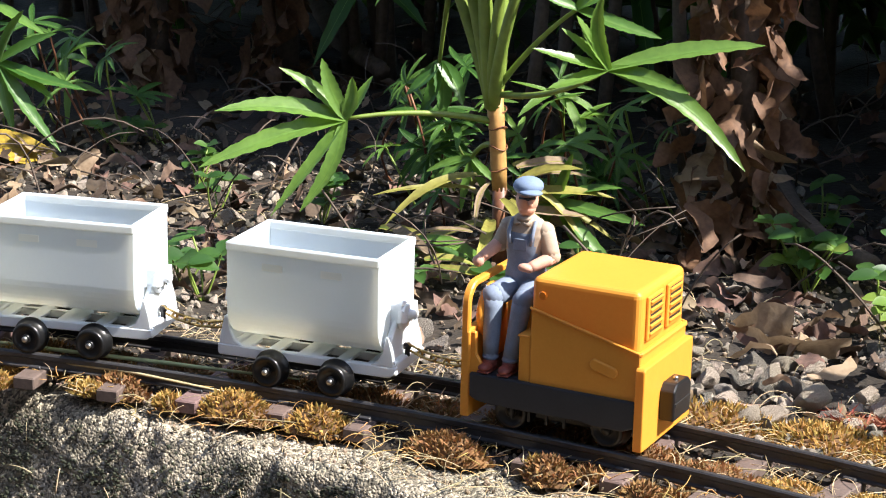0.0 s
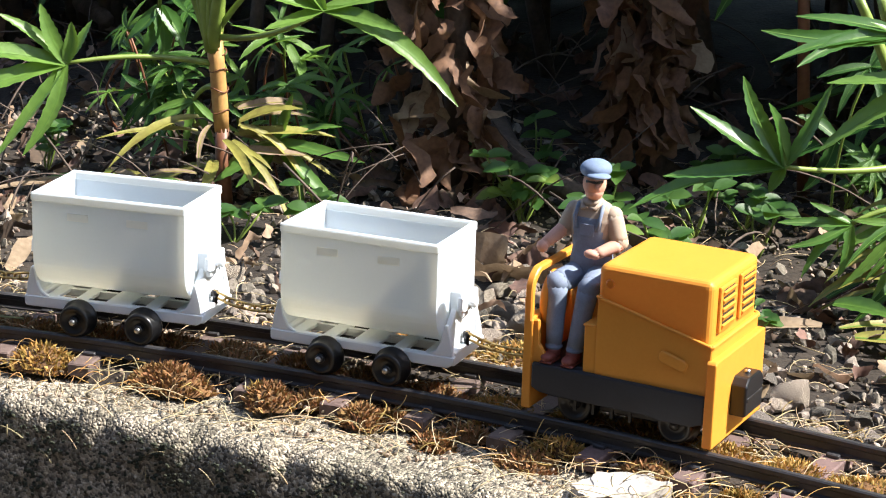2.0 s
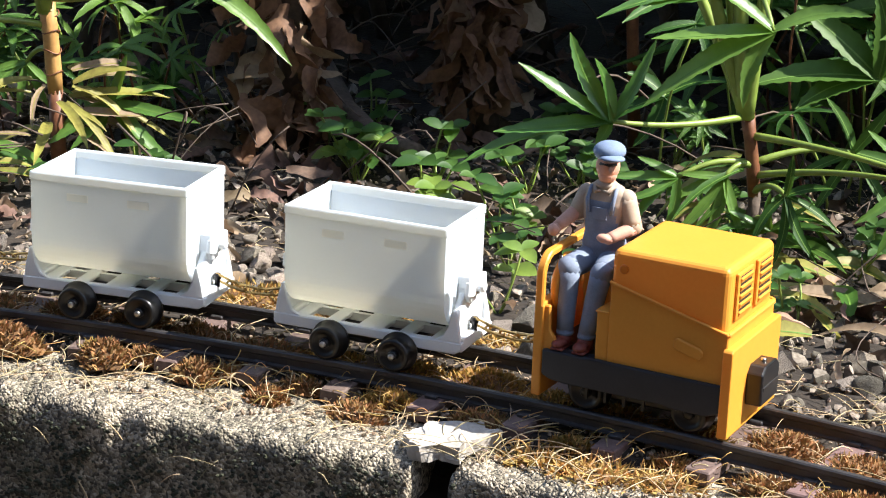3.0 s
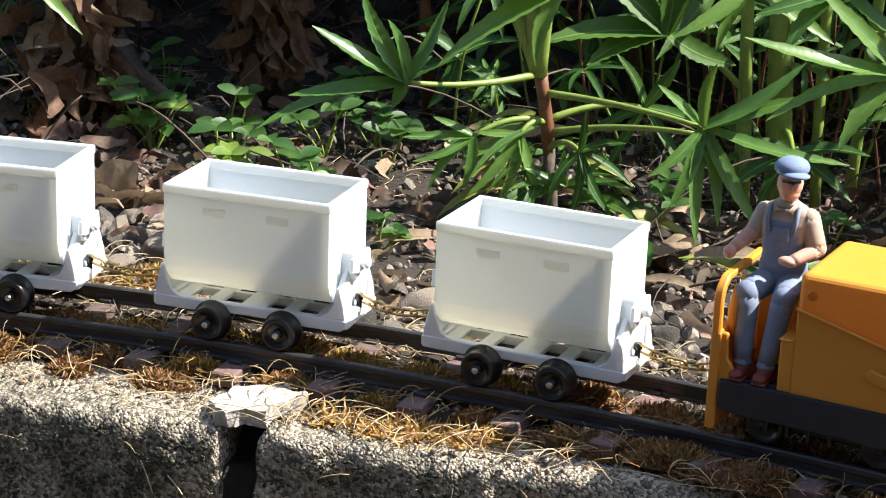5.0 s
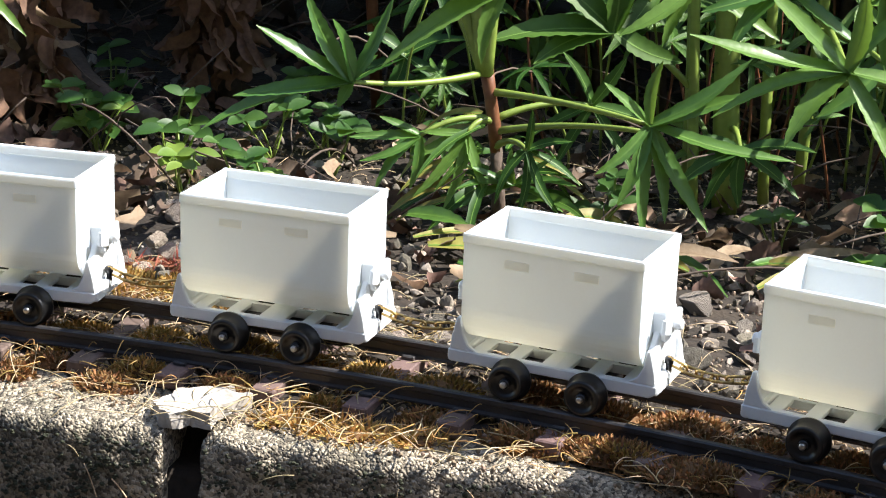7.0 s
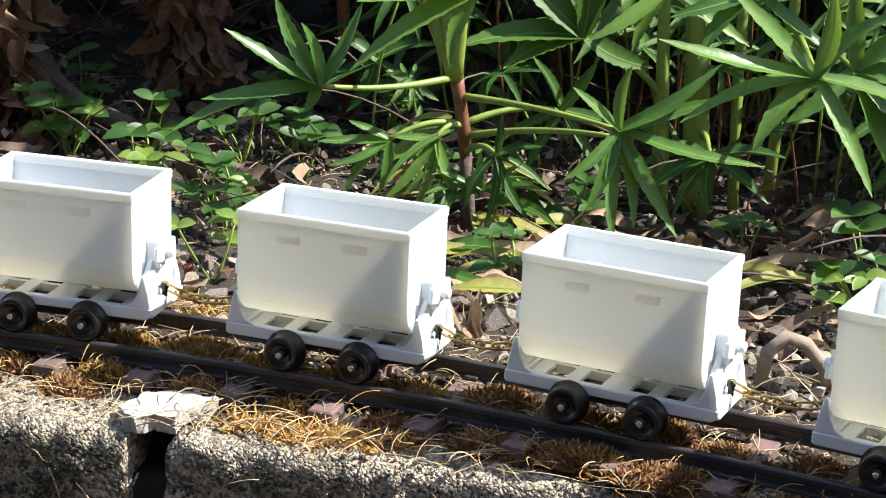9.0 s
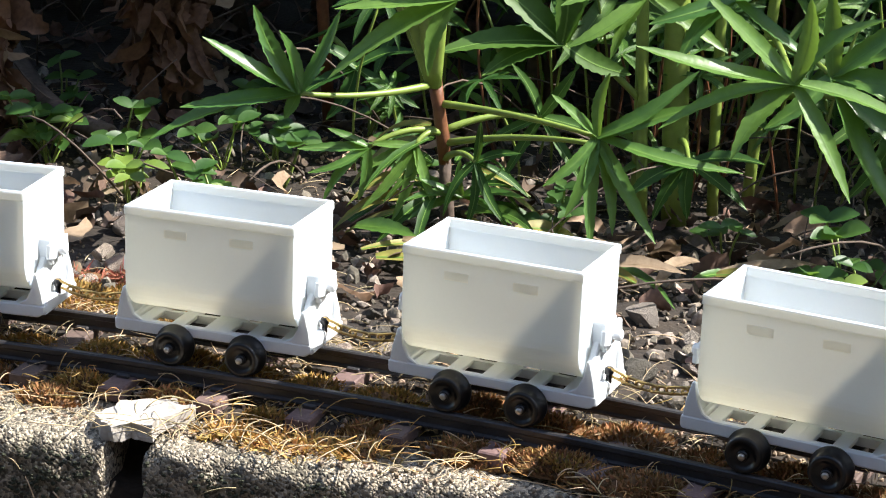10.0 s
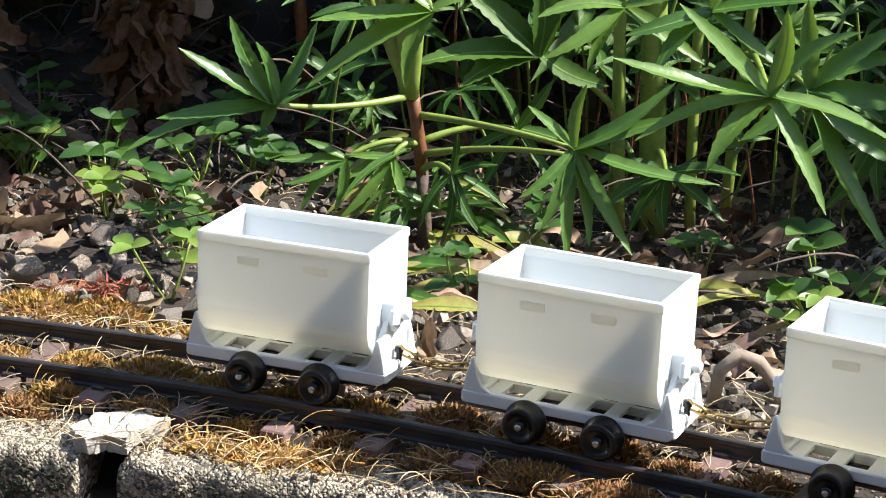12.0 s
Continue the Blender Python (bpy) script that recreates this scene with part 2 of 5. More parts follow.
def part(name, bm, material, parent, label="", smooth=False, at=None):
    ob = new(name, mesh_ob(name, bm, material, smooth))
    ob.parent = parent
    if at is not None:
        ob.matrix_basis = at
    return tagged(ob, label)


def thing(name, label, category, group="", kind="", at=None):
    ob = new(name)
    ob.empty_display_size = 0.01
    if at is not None:
        ob.matrix_basis = at
    return tagged(ob, label, category, group, kind)


def add_box(bm, x0, x1, y0, y1, z0, z1, bevel=0.0, seg=2):
    r = bmesh.ops.create_cube(bm, size=1)
    for v in r["verts"]:
        v.co = Vector(((x0 + x1) / 2 + v.co.x * (x1 - x0), (y0 + y1) / 2 + v.co.y * (y1 - y0), (z0 + z1) / 2 + v.co.z * (z1 - z0)))
    if bevel:
        edges = list({e for v in r["verts"] for e in v.link_edges})
        bmesh.ops.bevel(bm, geom=edges, offset=bevel, segments=seg, profile=0.5, affect="EDGES")
    return bm


def box(*a, **k):
    return add_box(bmesh.new(), *a, **k)


def add_prism(bm, pts, axis, a, b, bevel=0.0, seg=2):
    """Extrudes a flat outline (pairs) along the axis x, y or z from a to b."""
    def at(p, d):
        return Vector({"x": (d, p[0], p[1]), "y": (p[0], d, p[1]), "z": (p[0], p[1], d)}[axis])
    lo, hi = [bm.verts.new(at(p, a)) for p in pts], [bm.verts.new(at(p, b)) for p in pts]
    n = len(pts)
    fs = [bm.faces.new(lo[::-1]), bm.faces.new(hi)]
    for i in range(n):
        fs.append(bm.faces.new((lo[i], lo[(i + 1) % n], hi[(i + 1) % n], hi[i])))
    bmesh.ops.recalc_face_normals(bm, faces=fs)
    if bevel:
        bmesh.ops.bevel(bm, geom=list({e for f in fs for e in f.edges}), offset=bevel, segments=seg, profile=0.5, affect="EDGES")
    return bm


def prism(*a, **k):
    return add_prism(bmesh.new(), *a, **k)


def add_lathe(bm, prof, m=None, seg=28):
    """Turns a profile of (radius, height) about z; then the pose m."""
    rings = []
    for r, h in prof:
        if r < 1e-6:
            rings.append([bm.verts.new((0, 0, h))])
        else:
            rings.append([bm.verts.new((r * math.cos(6.28319 * i / seg), r * math.sin(6.28319 * i / seg), h)) for i in range(seg)])
    for a, b in zip(rings, rings[1:]):
        for i in range(seg):
            j = (i + 1) % seg
            f = [a[i % len(a)], a[j % len(a)], b[j % len(b)], b[i % len(b)]]
            f = list(dict.fromkeys(f))
            if len(f) > 2:
                bm.faces.new(f)
    if m is not None:
        for ring in rings:
            for v in ring:
                v.co = m @ v.co
    return bm


def add_tube(bm, pts, radii, seg=7, cap=True, mi=0):
    """A tapered tube through points."""
    pts = [Vector(p) for p in pts]
    if not isinstance(radii, (list, tuple)):
        radii = [radii] * len(pts)
    rings = []
    side = None
    for i, p in enumerate(pts):
        d = (pts[min(i + 1, len(pts) - 1)] - pts[max(i - 1, 0)]).normalized()
        if side is None:
            side = d.orthogonal().normalized()
        side = (side - d * side.dot(d)).normalized()
        up = d.cross(side)
        rings.append([bm.verts.new(p + radii[i] * (side * math.cos(6.28319 * j / seg) + up * math.sin(6.28319 * j / seg))) for j in range(seg)])
    fs = []
    for a, b in zip(rings, rings[1:]):
        for i in range(seg):
            fs.append(bm.faces.new((a[i], a[(i + 1) % seg], b[(i + 1) % seg], b[i])))
    if cap:
        fs += [bm.faces.new(rings[0][::-1]), bm.faces.new(rings[-1])]
    for f in fs:
        f.material_index = mi
        f.smooth = True
    return bm


def tube(*a, **k):
    return add_tube(bmesh.new(), *a, **k)


def bend(a, b, sag=0.0, n=8, side=0.0):
    """Points of a bowed line from a to b."""
    a, b = Vector(a), Vector(b)
    w = (b - a).cross(Vector((0, 0, 1)))
    w = w.normalized() if w.length > 1e-6 else Vector((1, 0, 0))
    return [a.lerp(b, i / n) + Vector((0, 0, sag)) * (4 * (i / n) * (1 - i / n)) + w * side * (4 * (i / n) * (1 - i / n)) for i in range(n + 1)]


def fbm(p, n=4):
    v, a = 0.0, 1.0
    for _ in range(n):
        v += a * noise.noise(p)
        p, a = p * 2.03, a * 0.5
    return v


# ---------------------------------------------------------------- setting
def ground_z(x, y):
    base = -0.010 + 0.05 * max(0.0, y - 0.10) + 0.006 * fbm(Vector((x * 9, y * 9, 0.3)), 4)
    ty, tz = track_y(max(-0.75, min(0.72, x)))
    d = abs(y - ty)
    if y < ty - 0.040:
        return -0.0200
    k = max(0.0, min(1.0, (d - 0.03) / 0.05))
    return (tz - 0.0095 + 0.002 * fbm(Vector((x * 40, y * 40, 1)), 2)) * (1 - k) + base * k


def build_ground():
    xs = [-60, -20, -8, -3, -1.5] + [round(-1.0 + 0.0125 * i, 4) for i in range(161)] + [1.5, 3, 8, 20, 60]
    ys = [-60, -20, -6, -2, -0.6, -0.11, -0.10] + [round(-0.07 + 0.0125 * i, 4) for i in range(78)] + [1.1, 1.5, 3, 8, 20, 60]
    bm = bmesh.new()
    grid = []
    for y in ys:
        row = []
        for x in xs:
            z = -0.32 if y < -0.08 else ground_z(x, y) if abs(x) <= 1.0 and y < 0.92 else 0.03 + 0.02 * fbm(Vector((x, y, 0)), 2)
            row.append(bm.verts.new((x, y, z - (0.012 if -0.08 < y < -0.05 else 0))))
        grid.append(row)
    for a, b in zip(grid, grid[1:]):
        for i in range(len(xs) - 1):
            bm.faces.new((a[i], a[i + 1], b[i + 1], b[i]))
    tagged(new("ground", mesh_ob("ground", bm, SOIL, True)), "dark garden soil behind a concrete kerb", "ground", kind="structure")


def face_lean(x, z):
    """How far the worn west block's face leans out at depth z."""
    u = max(0.0, min(1.0, (-0.14 - x) / 0.10))
    return 0.36 * u * u * (3 - 2 * u) * max(0.0, min(0.12, -0.0125 - z))


def build_kerb(name, x0, x1, label):
    """A rough cast block: top, rounded arris, front face down to the lower ground."""
    bm = bmesh.new()
    prof = [(-0.005, -0.0135)] + [(-0.008 - 0.0026 * i, -0.0125) for i in range(26)] + [(-0.0755, -0.0128), (-0.0775, -0.0138), (-0.0788, -0.0155), (-0.0795, -0.018)]
    prof += [(-0.0797 - 0.00004 * i, -0.0205 - 0.0026 * i) for i in range(34)] + [(-0.082, -0.13), (-0.083, -0.2), (-0.084, -0.33)]
    n = int((x1 - x0) / 0.0028)
    rows = []
    for i in range(n + 1):
        x = x0 + (x1 - x0) * i / n
        end = min(1.0, min(i, n - i) / 3)
        row = []
        for y, z in prof:
            p = Vector((x, y, z))
            r = 0.0014 * fbm(p * 230, 3) + 0.0013 * fbm(p * 32, 3)
            top = z > -0.014
            d = Vector((0, -0.15 if top else -1.0, 1.0 if top else 0.25)) * r
            edge = 0.0045 * max(0.0, 0.25 + fbm(Vector((x * 45, 3, 0)), 3)) * max(0.0, 1 - abs(y + 0.078) / 0.008) * max(0.0, min(1.0, (z + 0.032) / 0.014))
            row.append(bm.verts.new((x + (0.0018 * noise.noise(p * 90)), y + d.y + edge - face_lean(x, z), z + d.z - edge * 0.6 - (1 - end) * 0.002)))
        rows.append(row)
    for a, b in zip(rows, rows[1:]):
        for i in range(len(prof) - 1):
            bm.faces.new((a[i], a[i + 1], b[i + 1], b[i]))
    for row in (rows[0], rows[-1]):
        back = [bm.verts.new((row[0].co.x, -0.005, -0.33))]
        bm.faces.new(row + back)
    bmesh.ops.recalc_face_normals(bm, faces=bm.faces)
    tagged(new(name, mesh_ob(name, bm, CONCRETE, True)), label, "kerb", kind="structure")


def build_sky_screen():
    """Unseen dark fence added behind the viewer to cut the low sky light."""
    bm = bmesh.new()
    add_box(bm, -5.0, 5.0, -1.56, -1.50, -0.34, 1.62)
    for i in range(67):
        add_box(bm, -4.99 + 0.15 * i, -4.86 + 0.15 * i, -1.50, -1.48, -0.32, 1.62)
    tagged(new("sky_screen", mesh_ob("sky_screen", bm, SCREENM)), "unseen dark board fence added to block low sky light", "fence", kind="structure")


# ---------------------------------------------------------------- track
def sweep_rail(side):
    prof = [(-0.0023, -0.0050), (-0.0023, -0.0043), (-0.0008, -0.0037), (-0.0008, -0.0010), (-0.0015, -0.0004), (-0.0015, 0.0014), (-0.0010, 0.0020),
            (0.0010, 0.0020), (0.0015, 0.0014), (0.0015, -0.0004), (0.0008, -0.0010), (0.0008, -0.0037), (0.0023, -0.0043), (0.0023, -0.0050)]
    bm = bmesh.new()
    rings = []
    n = 110
    for i in range(n + 1):
        s = -0.85 + 1.75 * i / n
        ring = []
        for u, w in prof:
            p, a = track(s, side + u, w)
            ring.append(bm.verts.new(p))
        rings.append(ring)
    m = len(prof)
    for a, b in zip(rings, rings[1:]):
        for i in range(m):
            bm.faces.new((a[i], a[(i + 1) % m], b[(i + 1) % m], b[i]))
    bm.faces.new(rings[0])
    bm.faces.new(rings[-1][::-1])
    bmesh.ops.recalc_face_normals(bm, faces=bm.faces)
    return bm


SLEEPERS = [-0.8146 + 0.0407 * i for i in range(41)]


def build_track():
    tr = thing("railway_track", "narrow model railway track on brown sleepers along a kerb", "railway track")
    for side, lab in ((-GAUGE / 2, "black weathered rail"), (GAUGE / 2, "")):
        part("rail", sweep_rail(side), RAILM, tr, lab)
    sb = mesh_ob("sleeper", box(-0.0052, 0.0052, -0.038, 0.038, -0.0058, 0, bevel=0.0006, seg=1), SLEEPERM)
    cb = bmesh.new()
    add_box(cb, -0.0028, 0.0028, 0.0020, 0.0042, 0, 0.0017, bevel=0.0004, seg=1)
    add_box(cb, -0.0028, 0.0028, -0.0042, -0.0020, 0, 0.0017, bevel=0.0004, seg=1)
    chair = mesh_ob("rail_chair", cb, RAILM)
    rng = random.Random(5)
    for s in SLEEPERS:
        p, a = track(s, rng.uniform(-0.0015, 0.0015), -0.0050)
        sl = new("sleeper", sb)
        sl.parent = tr
        sl.matrix_basis = Matrix.Translation(p) @ pose(0, 0, 0, 0, 0, math.degrees(a) + rng.uniform(-2, 2))
        for side in (-GAUGE / 2, GAUGE / 2):
            c = new("rail_chair", chair)
            c.parent = sl
            c.matrix_basis = pose(0, side, 0)


# ---------------------------------------------------------------- wagons
def u_outline(w, top, bottom, r, n=9):
    """Half-round trough outline in y, z: straight sides and a curved bottom."""
    pts = [(-w, top)]
    for i in range(n + 1):
        a = math.pi / 2 * i / n
        pts.append((-w + r - r * math.cos(a), bottom + r - r * math.sin(a)))
    return pts + [(-y, z) for y, z in pts[::-1]]


def trough(bm, lx, w, top, bottom, r, wall):
    out, inn = u_outline(w, top, bottom, r), u_outline(w - wall, top, bottom + wall, r - wall * 0.6)
    rings = []
    for x, o in ((-lx, out), (lx, out), (lx - wall, inn), (-lx + wall, inn)):
        rings.append([bm.verts.new((x, y, z)) for y, z in o])
    n = len(out)
    A, B, C, D = rings
    for i in range(n - 1):
        bm.faces.new((A[i], A[i + 1], B[i + 1], B[i]))
        bm.faces.new((C[i], C[i + 1], D[i + 1], D[i]))
    bm.faces.new(A)
    bm.faces.new(B[::-1])
    bm.faces.new(C)
    bm.faces.new(D[::-1])
    for P, Q in ((A, D), (B, C)):
        bm.faces.new((P[0], Q[0], Q[-1], P[-1]))
    bm.faces.new((A[0], B[0], C[0], D[0]))
    bm.faces.new((A[-1], D[-1], C[-1], B[-1]))
    bmesh.ops.recalc_face_normals(bm, faces=bm.faces)


def wheel_mesh(r=0.0071):
    """Wheel turned about y, its face towards -y."""
    m = pose(0, 0, 0, 90)
    tyre = add_lathe(bmesh.new(), [(0.0, -0.0035), (r * 1.16, -0.0035), (r * 1.18, -0.0022), (r * 1.03, -0.0016), (r, 0.0030), (r * 0.96, 0.0038), (r * 0.88, 0.0042), (r * 0.74, 0.0041), (r * 0.66, 0.0033), (r * 0.40, 0.0029), (0.0, 0.0029)], m, 36)
    for f in tyre.faces:
        f.smooth = True
    hub = add_lathe(bmesh.new(), [(0, 0.0024), (0.0021, 0.0024), (0.0021, 0.0042), (0.0016, 0.0047), (0, 0.0047)], m, 20)
    cap = add_lathe(bmesh.new(), [(0.0013, 0.0040), (0.0013, 0.0056), (0.0010, 0.0060), (0, 0.0061)], m, 16)
    return mesh_ob("wheel", tyre, WHEELM), mesh_ob("boss", hub, WHEELM, True), mesh_ob("axle_end", cap, STEEL, True)


def build_wagon():
    w = thing("tipper_wagon", "white plastic model tipper wagon with black wheels", "wagon", "wagons of the train")
    L2, W2, H = 0.0365, 0.0215, 0.0655
    bm = bmesh.new()
    trough(bm, L2 - 0.0006, W2 - 0.0006, H - 0.0038, 0.0205, 0.015, 0.0017)
    tub = part("tub", bm, WHITE, w, "white open trough with rounded bottom")
    bm = bmesh.new()
    for y0, y1 in ((-W2, -W2 + 0.0026), (W2 - 0.0026, W2)):
        add_box(bm, -L2, L2, y0, y1, H - 0.0042, H, bevel=0.0009)
    for x0, x1 in ((-L2, -L2 + 0.0026), (L2 - 0.0026, L2)):
        add_box(bm, x0 + 0.0001, x1 - 0.0001, -W2 + 0.0015, W2 - 0.0015, H - 0.0041, H - 0.0001, bevel=0.0009)
    part("rim", bm, WHITE, tub)
    for x in (-0.019, 0.009):
        for e in (-1, 1):
            a, b = sorted((e * (W2 - 0.0004), e * (W2 - 0.0007)))
            bm = box(x, x + 0.0098, a, b, H - 0.0115, H - 0.0082)
            bmesh.ops.delete(bm, geom=[f for f in bm.faces if f.calc_center_median().y * e < W2 - 0.00065], context="FACES")
            part("raised_panel", bm, THIN, tub)
    # rocking cradle and pivot on both ends
    for e in (-1, 1):
        x0, x1 = sorted((e * (L2 - 0.0012), e * (L2 + 0.0048)))
        c = part("pivot_bracket", prism([(-0.0062, 0.0330), (-0.0040, 0.0300), (0.0040, 0.0300), (0.0062, 0.0330), (0.0062, 0.0418), (0.0048, 0.0430), (-0.0048, 0.0430), (-0.0062, 0.0418)], "x", x0, x1, bevel=0.0005, seg=1), WHITE2, tub)
        x0, x1 = sorted((e * (L2 + 0.0040), e * (L2 + 0.0060)))
        part("rocker_ear", prism([(-0.0100, 0.0345), (-0.0050, 0.0330), (0.0050, 0.0330), (0.0100, 0.0345), (0.0092, 0.0405), (0.0066, 0.0388), (0.0052, 0.0412), (-0.0052, 0.0412), (-0.0066, 0.0388), (-0.0092, 0.0405)], "x", x0, x1, bevel=0.0004, seg=1), WHITE2, c)
        part("pivot_pin", add_lathe(bmesh.new(), [(0, 0), (0.0023, 0), (0.0023, 0.0042), (0.0018, 0.0048), (0, 0.0048)], pose(e * (L2 + 0.0045), 0, 0.0365, 0, 90 * e), 16), WHITE2, c, smooth=True)
    # frame
    Lf, Wf = 0.0427, 0.0172
    fr = part("frame", box(-Lf + 0.004, Lf - 0.004, -0.0011, 0.0011, 0.0128, 0.0162), WHITE2, w, "white frame with slatted deck")
    for y in (-1, 1):
        a, b = sorted((y * Wf, y * (Wf - 0.0036)))
        part("side_beam", prism([(-Lf, 0.0166), (-Lf, 0.0122), (-Lf + 0.001, 0.0115), (-0.0235, 0.0115), (-0.0225, 0.0125), (0.0225, 0.0125), (0.0235, 0.0115), (Lf - 0.003, 0.0115), (Lf, 0.0135), (Lf, 0.0166)], "y", a, b, bevel=0.0005, seg=1), WHITE2, fr)
    for x in (-0.031, -0.0165, -0.002, 0.0035, 0.0165, 0.031):
        part("deck_slat", box(x - 0.003, x + 0.003, -Wf + 0.003, Wf - 0.003, 0.0145, 0.0163, bevel=0.0003, seg=1), WHITE2, fr)
    for e in (-1, 1):
        a, b = sorted((e * (Lf - 0.0085), e * (Lf - 0.0004)))
        part("end_beam", prism([(a, -Wf), (b, -Wf + 0.003), (b, Wf - 0.003), (a, Wf)] if e > 0 else [(b, -Wf), (a, -Wf + 0.003), (a, Wf - 0.003), (b, Wf)], "z", 0.0118, 0.0178, bevel=0.0006, seg=1), WHITE2, fr)
        # upright with a triangular gusset on both sides
        u = part("end_upright", prism([(-Wf + 0.0004, 0.0165), (Wf - 0.0004, 0.0165), (Wf - 0.0004, 0.0235), (0.006, 0.0345), (0.006, 0.0385), (-0.006, 0.0385), (-0.006, 0.0345), (-Wf + 0.0004, 0.0235)],
                                  "x", e * (Lf - 0.0035), e * (Lf - 0.0062), bevel=0.0005, seg=1), WHITE2, fr)
        for y in (-1, 1):
            c0 = y * (Wf - 0.0003)
            part("gusset", prism([(e * (Lf - 0.0006), 0.0165), (e * (Lf - 0.0120), 0.0165), (e * (Lf - 0.0082), 0.0188), (e * (Lf - 0.0060), 0.0232), (e * (Lf - 0.0048), 0.0300), (e * (Lf - 0.0034), 0.0300), (e * (Lf - 0.0014), 0.0220)], "y", c0, c0 - y * 0.0022, bevel=0.0004, seg=1), WHITE2, u)
        part("coupling_pin", add_lathe(bmesh.new(), [(0, -0.0035), (0.0012, -0.0035), (0.0012, -0.0004), (0.0018, 0.0), (0.0018, 0.0020), (0.0013, 0.0026), (0, 0.0026)], pose(e * (Lf - 0.0012), 0, 0.0205), 14), BLACK, fr, "black coupling pin", smooth=True)
    # running gear
    gear = part("axle_box", box(-0.0225, 0.0225, -0.0042, 0.0042, 0.0075, 0.0128, bevel=0.0008), BLACK, w, "black axle guard under the deck")
    for x in (-0.0155, 0.0155):
        part("axle", add_lathe(bmesh.new(), [(0, -0.021), (0.0012, -0.021), (0.0012, 0.021), (0, 0.021)], pose(x, 0, 0.0091, 90), 12), STEEL, gear)
    wm, hm, cm = wheel_mesh()
    for x in (-0.0155, 0.0155):
        for y in (-1, 1):
            o = new("wheel", wm)
            o.parent = w
            o.matrix_basis = pose(x, y * 0.0205, 0.0091, 0, 0, 0 if y < 0 else 180)
            tagged(o, "black wheel with a silver axle end")
            for nm, me in (("boss", hm), ("axle_end", cm)):
                k = new(nm, me)
                k.parent = o
    return w


# ---------------------------------------------------------------- engine
def build_engine():
    e = thing("toy_locomotive", "small yellow plastic model diesel engine with black frame", "locomotive")
    hood = part("hood", prism([(-0.0042, 0.0225), (0.0438, 0.0225), (0.0438, 0.0710), (-0.0042, 0.0710)], "y", -0.025, 0.025, bevel=0.0030, seg=4), YELLOW, e, "boxy yellow engine hood", smooth=False)
    part("lower_casing", prism([(-0.0037, 0.0225), (0.0450, 0.0225), (0.0450, 0.0456), (-0.0037, 0.0578)], "y", -0.0254, 0.0254, bevel=0.0004, seg=1), YELLOW, hood)
    for y in (-1, 1):
        a, b = sorted((y * 0.0252, y * 0.0264))
        part("seam_strip", prism([(-0.0041, 0.0584), (-0.0041, 0.0572), (0.0452, 0.0450), (0.0452, 0.0462)], "y", a, b, bevel=0.0003, seg=1), YELLOW, hood)
        pts = []
        for i in range(20):
            t = 2 * math.pi * i / 20
            pts.append((0.0295 + 0.0035 * (1 if math.cos(t) > 0 else -1) + 0.0026 * math.cos(t), 0.0372 - 0.0012 * (1 if math.cos(t) > 0 else -1) + 0.0026 * math.sin(t)))
        a, b = sorted((y * 0.0250, y * 0.0265))
        part("oval_plate", prism(pts, "y", a, b, bevel=0.0004, seg=1), YELLOW, hood)
        part("side_dot", add_lathe(bmesh.new(), [(0, 0), (0.0019, 0), (0.0019, 0.0006), (0.0015, 0.0009), (0, 0.0009)], pose(0.0012, y * 0.0248, 0.0636, 90 if y < 0 else -90), 18), AMBER, hood, "orange round dot")
    part("hood_step", box(-0.0092, -0.0036, -0.0250, 0.0250, 0.0225, 0.0450, bevel=0.0008), YELLOW, hood)
    part("step_lip", box(-0.0096, -0.0040, -0.0254, 0.0254, 0.0444, 0.0454, bevel=0.0004, seg=1), YELLOW, hood)
    part("front_sill", box(0.0436, 0.0458, -0.0252, 0.0252, 0.0444, 0.0462, bevel=0.0005, seg=1), YELLOW, hood)
    for y0 in (-0.0190, 0.0025):
        g = part("grille", box(0.0436, 0.0451, y0, y0 + 0.0165, 0.0492, 0.0680, bevel=0.0007), YELLOW, hood)
        # solid dark plate stands in for the shade inside the grooves
        part("grille_shade", box(0.0444, 0.04525, y0 + 0.0022, y0 + 0.0143, 0.0505, 0.0666, bevel=0.0002, seg=1), DARKM, g, "dark plate painted as shade between the slats")
        for i in range(5):
            z = 0.0516 + 0.00335 * i
            bm = box(-0.0006, 0.0007, -0.0064, 0.0064, -0.0012, 0.0011, bevel=0.0003, seg=1)
            bm.transform(pose(0.0450, y0 + 0.00825, z, 0, 24))
            part("slat", bm, YELLOW, g)
    fp = part("front_plate", prism([(-0.0272, 0.0045), (0.0272, 0.0045), (0.0272, 0.0392), (0.026, 0.0402), (-0.026, 0.0402), (-0.0272, 0.0392)], "x", 0.0438, 0.0480, bevel=0.0006), YELLOW, e, "yellow front buffer plate")
    cp = part("coupler", prism([(-0.0095, 0.0135), (0.0095, 0.0135), (0.0095, 0.0262), (0.006, 0.0292), (-0.006, 0.0292), (-0.0095, 0.0262)], "x", 0.0476, 0.0546, bevel=0.0008), BLACK, e, "black block coupler")
    part("coupler_slot", box(0.0542, 0.0549, -0.0085, 0.0085, 0.0195, 0.0213, bevel=0.0002, seg=1), DARKM, cp)
    part("coupler_pin", add_lathe(bmesh.new(), [(0, 0), (0.0012, 0), (0.0012, 0.0012), (0, 0.0015)], pose(0.0511, 0, 0.029), 12), STEEL, cp, smooth=True)
